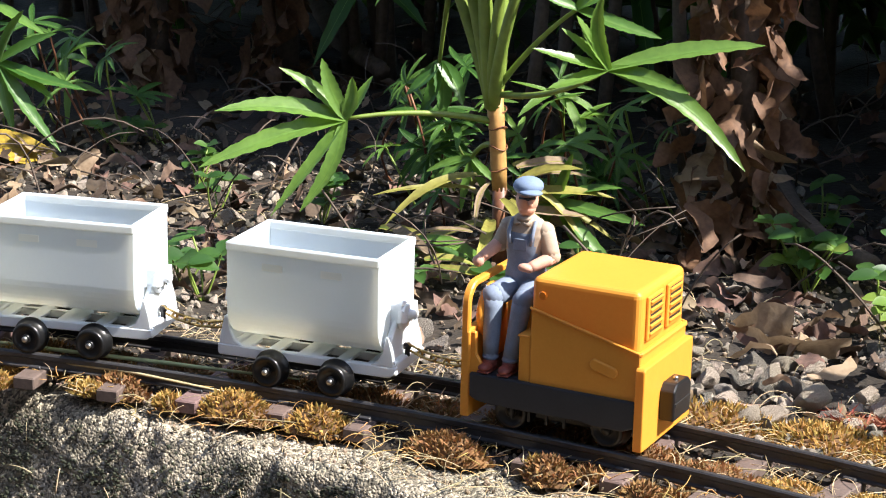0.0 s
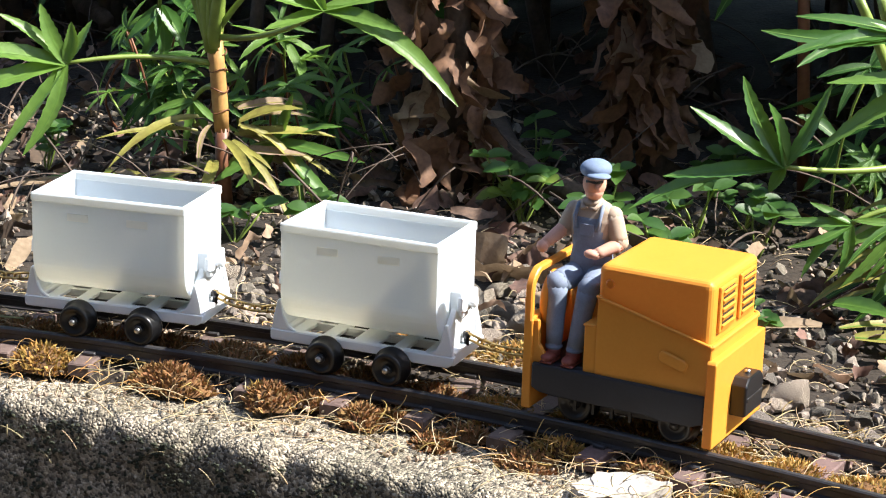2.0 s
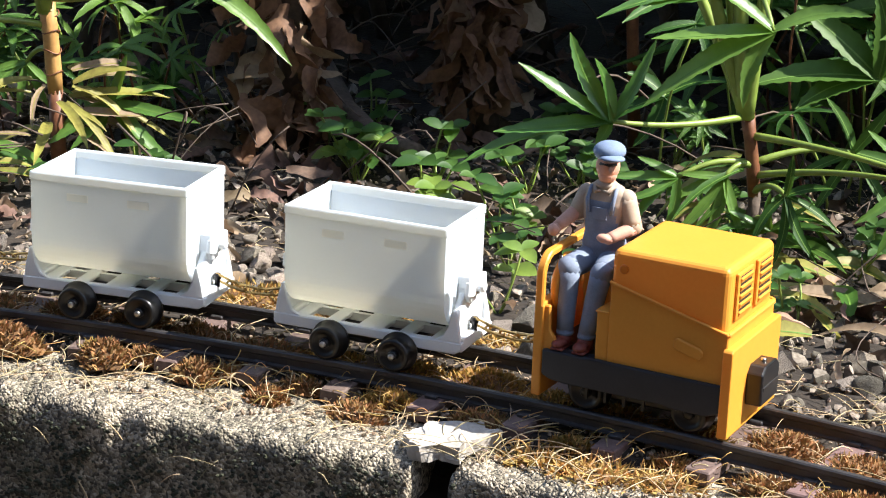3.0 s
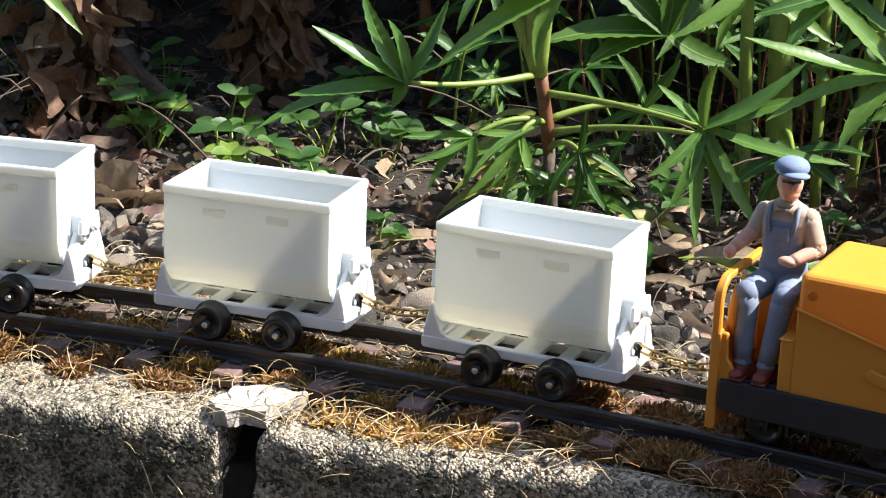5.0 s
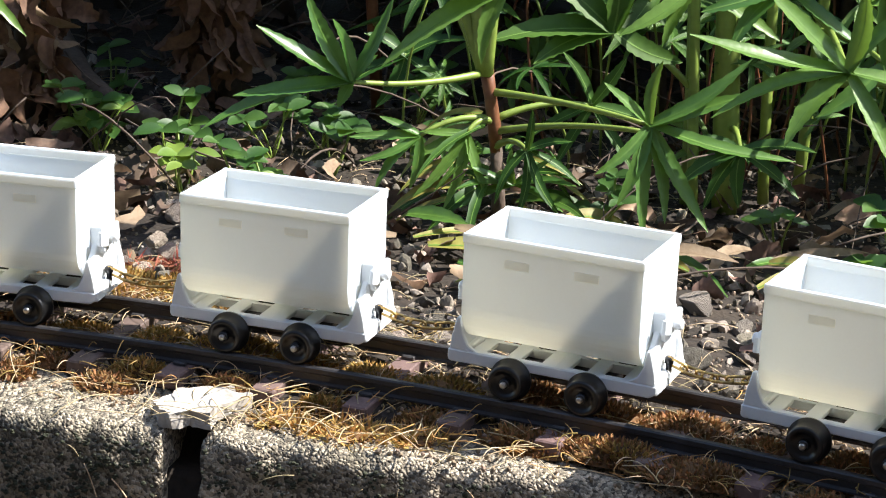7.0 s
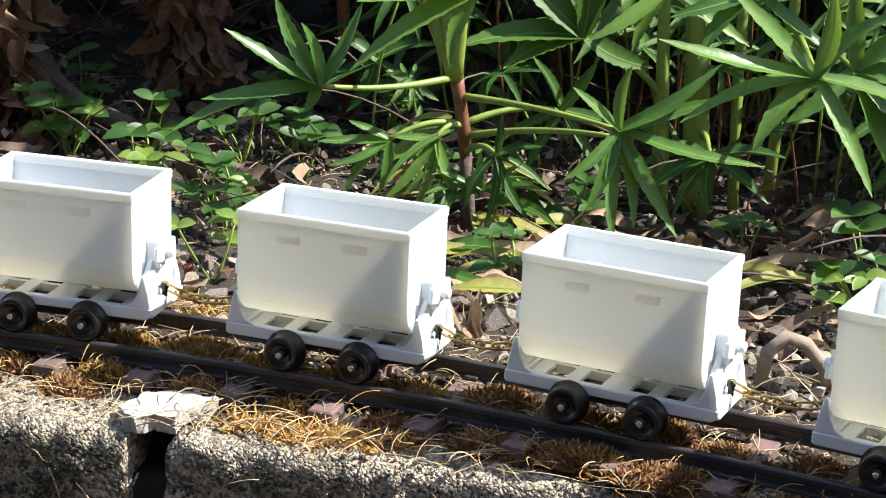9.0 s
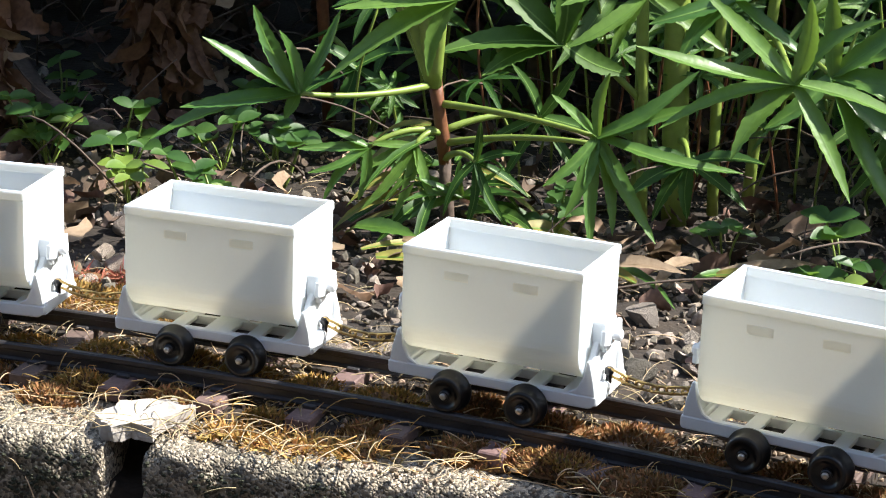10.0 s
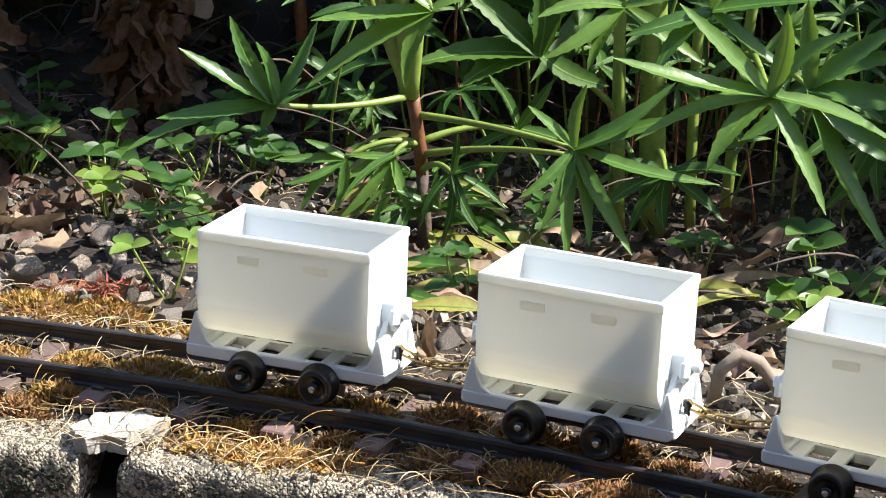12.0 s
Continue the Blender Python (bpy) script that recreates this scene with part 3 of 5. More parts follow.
    for y in (-1, 1):
        a, b = sorted((y * 0.0268, y * 0.0215))
        part("side_frame", prism([(-0.0308, 0.0254), (-0.0308, 0.0150), (-0.0270, 0.0132), (-0.0200, 0.0126), (0.0200, 0.0126), (0.0260, 0.0118), (0.0385, 0.0118), (0.0440, 0.0140), (0.0440, 0.0254)], "y", a, b, bevel=0.0008), NAVY, e, "dark grey side frame")
        for x in (-0.012, -0.004, 0.004, 0.012):
            part("spring_hanger", box(x - 0.0006, x + 0.0006, y * 0.0235 - 0.0006, y * 0.0235 + 0.0006, 0.0075, 0.013), BLACK, e)
    fl = part("footplate", box(-0.0312, 0.0436, -0.0225, 0.0225, 0.0180, 0.0256, bevel=0.0004, seg=1), BLACK, e, "black footplate")
    part("under_frame", box(-0.024, 0.038, -0.0155, 0.0155, 0.0060, 0.0182, bevel=0.001), BLACK, e)
    # rear end: panel, hoop and back rest
    rp = part("rear_panel", prism([(-0.0262, 0.0052), (0.0262, 0.0052), (0.0262, 0.0425), (0.0245, 0.0440), (-0.0245, 0.0440), (-0.0262, 0.0425)], "x", -0.0352, -0.0312, bevel=0.0007), YELLOW, e, "yellow rear panel")
    out, inn = [], []
    for i in range(13):
        t = math.pi * i / 12
        for lst, w, h, r in ((out, 0.0262, 0.0640, 0.010), (inn, 0.0232, 0.0612, 0.0075)):
            sx = -1 if t < math.pi / 2 else 1
            lst.append((sx * (w - r) - r * math.cos(t), h - r + r * math.sin(t)))
    outline = [(-0.0262, 0.0415)] + out + [(0.0262, 0.0415), (0.0232, 0.0415)] + inn[::-1] + [(-0.0232, 0.0415)]
    part("rear_hoop", prism(outline, "x", -0.0352, -0.0318, bevel=0.0006, seg=1), YELLOW, rp)
    pts = []
    for i in range(26):
        t = math.radians(-50 + 280 * i / 25)
        pts.append((-0.0300, -0.0085 - 0.0105 * math.cos(t), 0.0485 + 0.0105 * math.sin(t)))
    part("back_rest", tube(pts, 0.0019, 8), YELLOW, rp, "curved yellow backrest ring")
    part("wing_panel", prism([(-0.0330, 0.0226), (-0.0210, 0.0226), (-0.0285, 0.0330), (-0.0290, 0.0430), (-0.0330, 0.0430)], "y", -0.0250, -0.0230, bevel=0.0005, seg=1), YELLOW, rp)
    part("seat", box(-0.0270, -0.0085, 0.0005, 0.0230, 0.0226, 0.0530, bevel=0.001), YELLOW, e, "yellow box seat")
    bm = tube(bend((-0.0300, -0.0150, 0.0610), (-0.0285, -0.0170, 0.0300), 0, 8), 0.0009, 6)
    part("brake_lever", bm, BLACK, e, "thin black lever")
    wm, hm, cm = wheel_mesh(0.0075)
    for x in (-0.0131, 0.0304):
        part("axle", add_lathe(bmesh.new(), [(0, -0.019), (0.0013, -0.019), (0.0013, 0.019), (0, 0.019)], pose(x, 0, 0.0095, 90), 12), STEEL, e)
        for y in (-1, 1):
            o = new("wheel", wm)
            o.parent = e
            o.matrix_basis = pose(x, y * 0.0185, 0.0095, 0, 0, 0 if y < 0 else 180)
            tagged(o, "dark wheel behind the frame")
            k = new("boss", hm)
            k.parent = o
    return e


def build_figure():
    """A seated painted toy figure in plain rounded shapes, facing -y."""
    bm = bmesh.new()

    def limb(a, b, ra, rb, mi, n=5):
        add_tube(bm, [Vector(a).lerp(Vector(b), i / n) for i in range(n + 1)], [ra + (rb - ra) * i / n for i in range(n + 1)], 12, mi=mi)
        ball(a, ra, mi)
        ball(b, rb, mi)

    def ball(c, r, mi, s=(1, 1, 1)):
        g = bmesh.ops.create_icosphere(bm, subdivisions=3, radius=r)
        for v in g["verts"]:
            v.co = Vector(c) + Vector((v.co.x * s[0], v.co.y * s[1], v.co.z * s[2]))
        for f in {f for v in g["verts"] for f in v.link_faces}:
            f.material_index, f.smooth = mi, True

    DEN, SHI, CAP, SKI, BOO, DRK = range(6)
    X = -0.0195
    # trunk: one lofted body, overalls up to the waist with a bib on the chest
    prof = [(0.0490, 0.0074, 0.0062, 0.0030), (0.0530, 0.0090, 0.0074, 0.0030), (0.0580, 0.0086, 0.0068, 0.0026), (0.0630, 0.0079, 0.0060, 0.0022), (0.0690, 0.0085, 0.0061, 0.0018), (0.0750, 0.0094, 0.0059, 0.0018),
            (0.0790, 0.0090, 0.0050, 0.0020), (0.0815, 0.0066, 0.0042, 0.0020), (0.0830, 0.0036, 0.0032, 0.0018)]
    rings = []
    for i in range(49):
        u = i / 48 * (len(prof) - 1)
        k = min(int(u), len(prof) - 2)
        z, rx, ry, cy = [p + (q - p) * (u - k) for p, q in zip(prof[k], prof[k + 1])]
        ring = []
        for j in range(48):
            a = 6.28319 * j / 48
            fold = 1 + 0.025 * noise.noise(Vector((math.cos(a) * 2, math.sin(a) * 2, z * 420)))
            ring.append(bm.verts.new((X + rx * fold * math.cos(a), cy + ry * fold * math.sin(a), z)))
        rings.append(ring)
    for p, q in zip(rings, rings[1:]):
        for j in range(48):
            f = bm.faces.new((p[j], p[(j + 1) % 48], q[(j + 1) % 48], q[j]))
            c = f.calc_center_median()
            bib = c.y < 0.0015 and c.z < 0.0765 and abs(c.x - X) < 0.0072 - 0.17 * max(0.0, c.z - 0.0630)
            f.material_index, f.smooth = (DEN if c.z < 0.0630 or bib else SHI), True
    bm.faces.new(rings[0][::-1])
    # bib pocket, collar points
    add_box(bm, X - 0.0030, X + 0.0030, -0.0047, -0.0041, 0.0690, 0.0740, bevel=0.0002, seg=1)
    for sx in (-1, 1):
        add_tube(bm, [(X + sx * 0.0006, -0.0032, 0.0806), (X + sx * 0.0026, -0.0030, 0.0800), (X + sx * 0.0036, -0.0006, 0.0826)], [0.0005, 0.0010, 0.0007], 7, mi=SHI)
    for sx in (-1, 1):
        add_tube(bm, [(X + sx * 0.0045, -0.0046, 0.0715), (X + sx * 0.0052, -0.0040, 0.0765), (X + sx * 0.0050, -0.0010, 0.0812), (X + sx * 0.0046, 0.0035, 0.0810)], 0.0008, 7, mi=DEN)
    # legs
    for kx, fx in ((-0.0262, -0.0250), (-0.0125, -0.0158)):
        limb((X + (0.004 if kx > X else -0.004), 0.002, 0.0525), (kx, -0.0150, 0.0510), 0.0050, 0.0045, DEN)
        limb((kx, -0.0150, 0.0510), (fx, -0.0185, 0.0290), 0.0044, 0.0033, DEN)
        ball((fx, -0.0185, 0.0283), 0.0036, DEN, (1, 1, 0.5))
        ball((fx, -0.0190, 0.0258), 0.0032, BOO, (1, 1.1, 0.95))
        ball((fx - 0.0003, -0.0222, 0.0247), 0.0031, BOO, (0.95, 1.5, 0.68))
        add_box(bm, fx - 0.0027, fx + 0.0027, -0.0262, -0.0160, 0.0226, 0.0236, bevel=0.0004, seg=1)
        for f in bm.faces[-30:]:
            f.material_index = BOO
    # arms
    limb((X - 0.0078, 0.0025, 0.0772), (X - 0.0112, 0.0010, 0.0690), 0.0039, 0.0034, SHI)
    limb((X - 0.0112, 0.0005, 0.0695), (X - 0.0158, -0.0065, 0.0640), 0.0030, 0.0022, SKI)
    ball((X - 0.0165, -0.0080, 0.0628), 0.0024, SKI, (1, 1, 1.1))
    limb((X + 0.0078, 0.0025, 0.0772), (X + 0.0116, 0.0010, 0.0670), 0.0039, 0.0036, SHI)
    limb((X + 0.0116, 0.0000, 0.0662), (X + 0.0060, -0.0085, 0.0632), 0.0029, 0.0022, SKI)
    ball((X + 0.0046, -0.0095, 0.0634), 0.0023, SKI, (1.3, 1, 0.8))
    # neck, collar, head, cap
    limb((X, 0.0015, 0.0800), (X + 0.0004, 0.0005, 0.0860), 0.0032, 0.0031, SKI)
    ball((X, 0.0010, 0.0822), 0.0046, SHI, (1, 0.9, 0.5))
    ball((X + 0.0008, -0.0006, 0.0903), 0.0049, SKI, (0.92, 1.0, 1.2))
    ball((X + 0.0040, -0.0048, 0.0898), 0.0012, SKI, (0.9, 1, 1.3))
    ball((X + 0.0010, -0.0010, 0.0868), 0.0038, SKI, (0.95, 1, 0.8))
    ball((X + 0.0006, 0.0006, 0.0960), 0.0061, CAP, (1.0, 1.12, 0.66))
    ball((X + 0.0038, -0.0042, 0.0944), 0.0048, CAP, (1.0, 0.9, 0.26))
    # dark band over the eyes, painted as the cap's shadow
    add_tube(bm, [(X - 0.0008, -0.0050, 0.0918), (X + 0.0032, -0.0048, 0.0915), (X + 0.0050, -0.0026, 0.0918)], 0.0006, 7, mi=DRK)
    for v in bm.verts:
        u = max(0.0, min(1.0, (v.co.z - 0.030) / 0.026))
        v.co.z += 0.0030 + 0.0028 * u * u * (3 - 2 * u)
        if v.co.z > 0.058:
            v.co.x = X + (v.co.x - X) * 1.06
    ob = new("seated_figure", mesh_ob("seated_figure", bm, [DENIM, SHIRT, CAPM, FLESH, BOOTM, DARKM]))
    return tagged(ob, "painted toy driver figure in blue overalls and flat cap", "figurine")


def build_chain(length):
    """Brass chain that hangs slack between two wagons, along x from 0 to length."""
    c = thing("coupling_chain", "small brass coupling chain between two vehicles", "chain", "coupling chains")
    n = max(4, round(length / 0.0062))
    bm = bmesh.new()
    pts = []
    for i in range(17):
        t = 2 * math.pi * i / 16
        pts.append(Vector((0.0026 * (1 if math.cos(t) > 0 else -1) + 0.0017 * math.cos(t), 0.0017 * math.sin(t), 0)))
    add_tube(bm, pts, 0.00062, 6, cap=False)
    link = mesh_ob("link", bm, BRASS)
    for i in range(n):
        u = (i + 0.5) / n
        o = new("link", link)
        o.parent = c
        slope = -math.degrees(math.atan(-0.0035 * 4 * (1 - 2 * u) / length))
        o.matrix_basis = pose(length * u, 0, -0.0035 * 4 * u * (1 - u), 0, slope) @ pose(0, 0, 0, (25 if i % 2 else 110))
    return c


# ---------------------------------------------------------------- build: train
build_ground()
build_sky_screen()
build_kerb("kerb_1", -1.3, 0.088, "weathered rough concrete kerb block beside the track")
build_kerb("kerb_2", 0.1040, 1.3, "weathered rough concrete kerb block with mossy edge")
build_track()
ENGINE_AHEAD = 0.115
engine = build_engine()
figure = build_figure()
first = build_wagon()
wagons = [first] + [copy_thing(first, Matrix.Identity(4)) for _ in range(5)]
GAPS = [ENGINE_AHEAD - 0.0352 - 0.0415] + [p - 0.083 for p in PITCH]
chains = [build_chain(g) for g in GAPS]


def motions():
    times = [round(0.1 * i, 1) for i in range(121)]

    def on_track(s, x=0.0, z=0.0):
        p, a = track(s)
        return Matrix.Translation(p) @ pose(0, 0, 0, 0, 0, math.degrees(a)) @ pose(x, 0, z)

    walk(engine, [(t, on_track(wagon_s(0, t) + ENGINE_AHEAD)) for t in times])
    walk(figure, [(t, on_track(wagon_s(0, t) + ENGINE_AHEAD)) for t in times])
    for i, w in enumerate(wagons):
        walk(w, [(t, on_track(wagon_s(i, t))) for t in times])
    for i, c in enumerate(chains):
        rows = []
        for t in times:
            s = wagon_s(i, t)
            a = on_track(s, 0.0415, 0.0215).translation
            b = on_track(s + ENGINE_AHEAD, -0.0352, 0.0215).translation if i == 0 else on_track(wagon_s(i - 1, t), -0.0415, 0.0215).translation
            d = b - a
            rows.append((t, Matrix.Translation(a) @ pose(0, 0, 0, 0, -math.degrees(math.atan2(d.z, d.xy.length)), math.degrees(math.atan2(d.y, d.x)))))
        walk(c, rows)
    # wheels roll on the rails
    for thing_, i in [(engine, 0)] + [(w, i) for i, w in enumerate(wagons)]:
        r = 0.0075 if thing_ is engine else 0.0071
        for o in [c for c in thing_.children if c.name.split(".")[0] == "wheel"]:
            p, far = o.location.copy(), o.location.y > 0
            walk(o, [(t, pose(*p) @ pose(0, 0, 0, 0, math.degrees((wagon_s(i, t) - wagon_s(i, 0)) / r) % 360) @ pose(0, 0, 0, 0, 0, 180 if far else 0)) for t in times])


# ---------------------------------------------------------------- plants
def add_leaflet(bm, base, way, normal, length, width, droop=0.15, rng=random, fold=0.25, n=13, rib=True):
    """A lance-shaped, toothed, folded blade with a raised rib; material 0 blade, 1 rib."""
    d = way.normalized()
    nor = (normal - d * normal.dot(d)).normalized()
    side = d.cross(nor)
    twist = rng.uniform(-0.35, 0.35)
    bow = rng.uniform(-0.10, 0.10)
    mid, lef, rig, rl, rr = [], [], [], [], []
    for i in range(n + 1):
        u = i / n
        w = width * (math.sin(math.pi * min(1, u * 0.93 + 0.07) ** 0.85) ** 0.8) * (1 if i < n else 0) + 0.0004
        tooth = 0.10 * width * (1 if i % 2 else -0.3) if 3 < i < n - 1 else 0
        c = base + d * length * u * (1 - 0.12 * droop * u) - Vector((0, 0, 1)) * droop * length * u * u + side * bow * length * math.sin(math.pi * u)
        a = twist * u
        s2 = side * math.cos(a) + nor * math.sin(a)
        n2 = nor * math.cos(a) - side * math.sin(a)
        mid.append(bm.verts.new(c))
        lef.append(bm.verts.new(c - s2 * (w + tooth) / 2 + n2 * w * fold))
        rig.append(bm.verts.new(c + s2 * (w + tooth) / 2 + n2 * w * fold))
        k = 0.032 * width * (1 - 0.8 * u) + 0.00012
        rl.append(bm.verts.new(c - s2 * k + n2 * (0.0003 + k * fold)))
        rr.append(bm.verts.new(c + s2 * k + n2 * (0.0003 + k * fold)))
    for i in range(n):
        for f in ((mid[i], mid[i + 1], lef[i + 1], lef[i]), (rig[i], rig[i + 1], mid[i + 1], mid[i])):
            q = bm.faces.new(f)
            q.smooth = True
        if rib:
            q = bm.faces.new((rr[i], rr[i + 1], rl[i + 1], rl[i]))
            q.material_index = 1
    if not rib:
        for v in rl + rr:
            bm.verts.remove(v)


def leaf_template(seed, count, spread=235, ribs=True):
    """A hand-shaped leaf of unit size (longest leaflet 1), hub at the origin, opening towards +y, facing +z."""
    rng = random.Random(seed)
    bm = bmesh.new()
    for i in range(count):
        a = math.radians(90 - spread / 2 + spread * (i + rng.uniform(-0.15, 0.15)) / max(1, count - 1))
        l = rng.uniform(0.75, 1.0) * (1 - 0.25 * abs(2 * i / max(1, count - 1) - 1))
        add_leaflet(bm, Vector((0, 0, 0)), Vector((math.cos(a), math.sin(a), rng.uniform(-0.1, 0.35))), Vector((0, 0, 1)), l, rng.uniform(0.10, 0.15), rng.uniform(0.1, 0.45), rng, n=9, rib=ribs)
    return bm


TEMPLATES = [mesh_ob("leaf", leaf_template(40 + i, 5 + i % 4, 200 + 12 * i), [LEAF, RIB]) for i in range(5)]
# same kind of leaves in the shade-darkened green
SHADED = [mesh_ob("leaf", leaf_template(60 + i, 5 + i % 4, 200 + 12 * i), [LEAF_SHADE, RIB]) for i in range(5)]
LEAFLET_SCALE = 1 / 3450


def picture_way(yaw, angle, lean):
    """A direction in an upright plane turned by yaw; lean tips it out of that plane towards the kerb."""
    a, y = math.radians(angle), math.radians(yaw)
    right, out = Vector((math.cos(y), math.sin(y), 0)), Vector((math.sin(y), -math.cos(y), 0))
    return (right * math.cos(a) + Vector((0, 0, 1)) * math.sin(a) + out * lean).normalized()


def hand_leaf(plant, hub, yaw, blades, seed, stalk=None, width=0.0125, sag=0.004, dark=False):
    """One large leaf: blades are (angle, length, lean)."""
    rng = random.Random(seed)
    y = math.radians(yaw)
    out = Vector((math.sin(y), -math.cos(y), 0))
    bm = bmesh.new()
    for a, l, lean in blades:
        length = l * LEAFLET_SCALE
        add_leaflet(bm, Vector(hub), picture_way(yaw, a, lean), Vector((0, 0, 1)) * 0.9 + out * (0.75 + rng.uniform(-0.3, 0.3)), length, 0.66 * width * rng.uniform(0.85, 1.15) * (0.6 + length / 0.14), rng.uniform(0.0, 0.14), rng, n=17)
    lf = part("leaf", bm, [LEAF_SHADE if dark else LEAF, RIB], plant)
    if stalk is not None:
        part("leaf_stalk", tube(bend(stalk, hub, sag, 9), [0.0020 - 0.0009 * i / 9 for i in range(10)], 8), STEMG, plant)
    return lf


def stand_leaf(plant, mesh, at, face, spin, size):
    o = new("leaf", mesh)
    o.parent = plant
    m = Vector(face).to_track_quat("Z", "Y").to_matrix().to_4x4()
    o.matrix_basis = Matrix.Translation(at) @ m @ pose(0, 0, 0, 0, 0, spin) @ Matrix.Diagonal((size, size, size, 1))
    return o


def build_front_plants():
    # plant with a tan stem behind the second wagon's first place
    p = thing("hellebore_plant", "green hellebore plant with tan stem and long toothed leaves", "plant", "hellebores")
    part("stem", tube([(-0.2400, 0.216, 0.036), (-0.2408, 0.2155, 0.050), (-0.2420, 0.215, 0.068), (-0.2430, 0.212, 0.092)], [0.0042, 0.0046, 0.0045, 0.0050], 12), STEMT, p, "tan reddish lower stem")
    part("stem_base", tube([(-0.2385, 0.217, -0.012), (-0.2392, 0.216, 0.012), (-0.2400, 0.216, 0.038)], [0.0050, 0.0044, 0.0042], 10), STEMR, p, "dark brown stem base")
    for z in (0.048, 0.060, 0.071, 0.081):
        part("leaf_scar", tube([(-0.2407 - 0.05 * (z - 0.048) + 0.0050 * math.cos(a), 0.2152 + 0.0050 * math.sin(a), z + 0.0012 * math.sin(a * 2 + z * 300)) for a in [6.28319 * i / 14 for i in range(15)]], 0.0004, 5), STEMR, p)
    top = Vector((-0.243, 0.212, 0.090))
    for x, y, z, r in ((-0.278, 0.208, 0.170, 0.0034), (-0.262, 0.204, 0.175, 0.0036), (-0.248, 0.205, 0.180, 0.004), (-0.240, 0.200, 0.182, 0.0034), (-0.228, 0.202, 0.176, 0.003), (-0.216, 0.198, 0.165, 0.0032), (-0.252, 0.225, 0.180, 0.0036)):
        part("leaf_stalk", tube(bend(top + Vector((0, 0, -0.008)), (x, y, z), 0.0, 8, 0.004), [r * (1.25 - 0.4 * i / 8) for i in range(9)], 8), STEMG, p)
    hand_leaf(p, (-0.162, 0.187, 0.116), 31, [(18, 285, 0.15), (-28, 285, 0.3), (-4, 155, 0.5), (96, 165, 0.2), (118, 130, 0.1), (138, 115, 0.1), (161, 150, 0.3), (190, 118, 0.4)], 1, top, sag=-0.006)
    hand_leaf(p, (-0.2995, 0.153, 0.0785), 31, [(175, 240, 0.2), (195, 280, 0.25), (140, 160, 0.0), (110, 130, 0.0), (230, 215, 0.35), (242, 180, 0.4), (60, 100, -0.2), (82, 90, 0)], 2, (-0.243, 0.214, 0.074), sag=0.004)
    hand_leaf(p, (-0.213, 0.230, 0.031), 24, [(73, 105, 0), (22, 138, 0.1), (-3, 178, 0.2), (-37, 200, 0.35), (-60, 125, 0.4), (253, 95, 0.4), (210, 142, 0.3), (228, 120, 0.4)], 3, (-0.238, 0.216, 0.015), width=0.0105)
    hand_leaf(p, (-0.292, 0.235, 0.098), 28, [(250, 110, 0.3), (275, 100, 0.3), (225, 90, 0.2), (305, 90, 0.3)], 4, (-0.268, 0.207, 0.150), width=0.016)
    hand_leaf(p, (-0.262, 0.222, 0.050), 28, [(215, 120, 0.3), (195, 90, 0.1), (260, 100, 0.3), (330, 110, 0.3), (300, 90, 0.3)], 5, (-0.242, 0.215, 0.06), width=0.009)
    hand_leaf(p, (-0.196, 0.215, 0.140), 28, [(20, 170, 0.2), (-10, 160, 0.2), (50, 150, 0.2), (150, 90, 0.2)], 6, top)
    hand_leaf(p, (-0.286, 0.205, 0.172), 28, [(200, 170, 0.3), (235, 150, 0.3), (170, 160, 0.2), (120, 120, 0.1)], 7, None)
    hand_leaf(p, (-0.236, 0.198, 0.185), 28, [(20, 170, 0.3), (60, 150, 0.3), (130, 150, 0.2), (160, 160, 0.3), (340, 160, 0.3)], 8, None)
    rng = random.Random(6)
    for i in range(26):
        a, z = rng.uniform(0, 6.283), rng.uniform(0.008, 0.05)
        c = Vector((-0.242 + 0.012 * math.cos(a), 0.215 + 0.012 * math.sin(a), z))
        bm = bmesh.new()
        add_leaflet(bm, c, Vector((math.cos(a) * 1.2, math.sin(a), rng.uniform(-0.5, 0.5))), Vector((0.2, -0.6, 1)), rng.uniform(0.03, 0.062), rng.uniform(0.003, 0.007), rng.uniform(0.1, 0.6), rng, n=11)
        part("old_leaf", bm, [LIME if i % 3 else DRYPALE, LIME], p, "yellowed drooping leaf")
    # plant at the far left
    p = thing("hellebore_plant", "green hellebore plant with arching leaves over gravel", "plant", "hellebores")
    part("stem", tube([(-0.645, 0.235, -0.01), (-0.640, 0.225, 0.04), (-0.635, 0.22, 0.12)], [0.005, 0.0045, 0.004], 10), STEMR, p)
    hand_leaf(p, (-0.591, 0.2, 0.069), 31, [(35, 165, 0.2), (-9, 210, 0.3), (-50, 240, 0.4), (-74, 140, 0.4), (65, 140, 0.1), (180, 150, 0.2), (-25, 150, 0.4)], 11, (-0.638, 0.224, 0.07))
    hand_leaf(p, (-0.612, 0.21, 0.105), 31, [(15, 150, 0.2), (-20, 160, 0.3), (70, 120, 0.2), (160, 120, 0.2)], 12, (-0.636, 0.22, 0.11))
    hand_leaf(p, (-0.622, 0.19, 0.038), 31, [(-30, 130, 0.3), (-70, 120, 0.3), (20, 110, 0.2), (-100, 100, 0.3)], 13, (-0.64, 0.226, 0.05))
    # plant with the red stem
    p = thing("hellebore_plant", "green hellebore plant with dark red stem beside the track", "plant", "hellebores")
    part("stem", tube([(0.1575, 0.200, 0.034), (0.1562, 0.1985, 0.048), (0.1540, 0.1975, 0.062), (0.1515, 0.1955, 0.078)], [0.0030, 0.0034, 0.0031, 0.0036], 12), STEMR, p, "dark red lower stem")
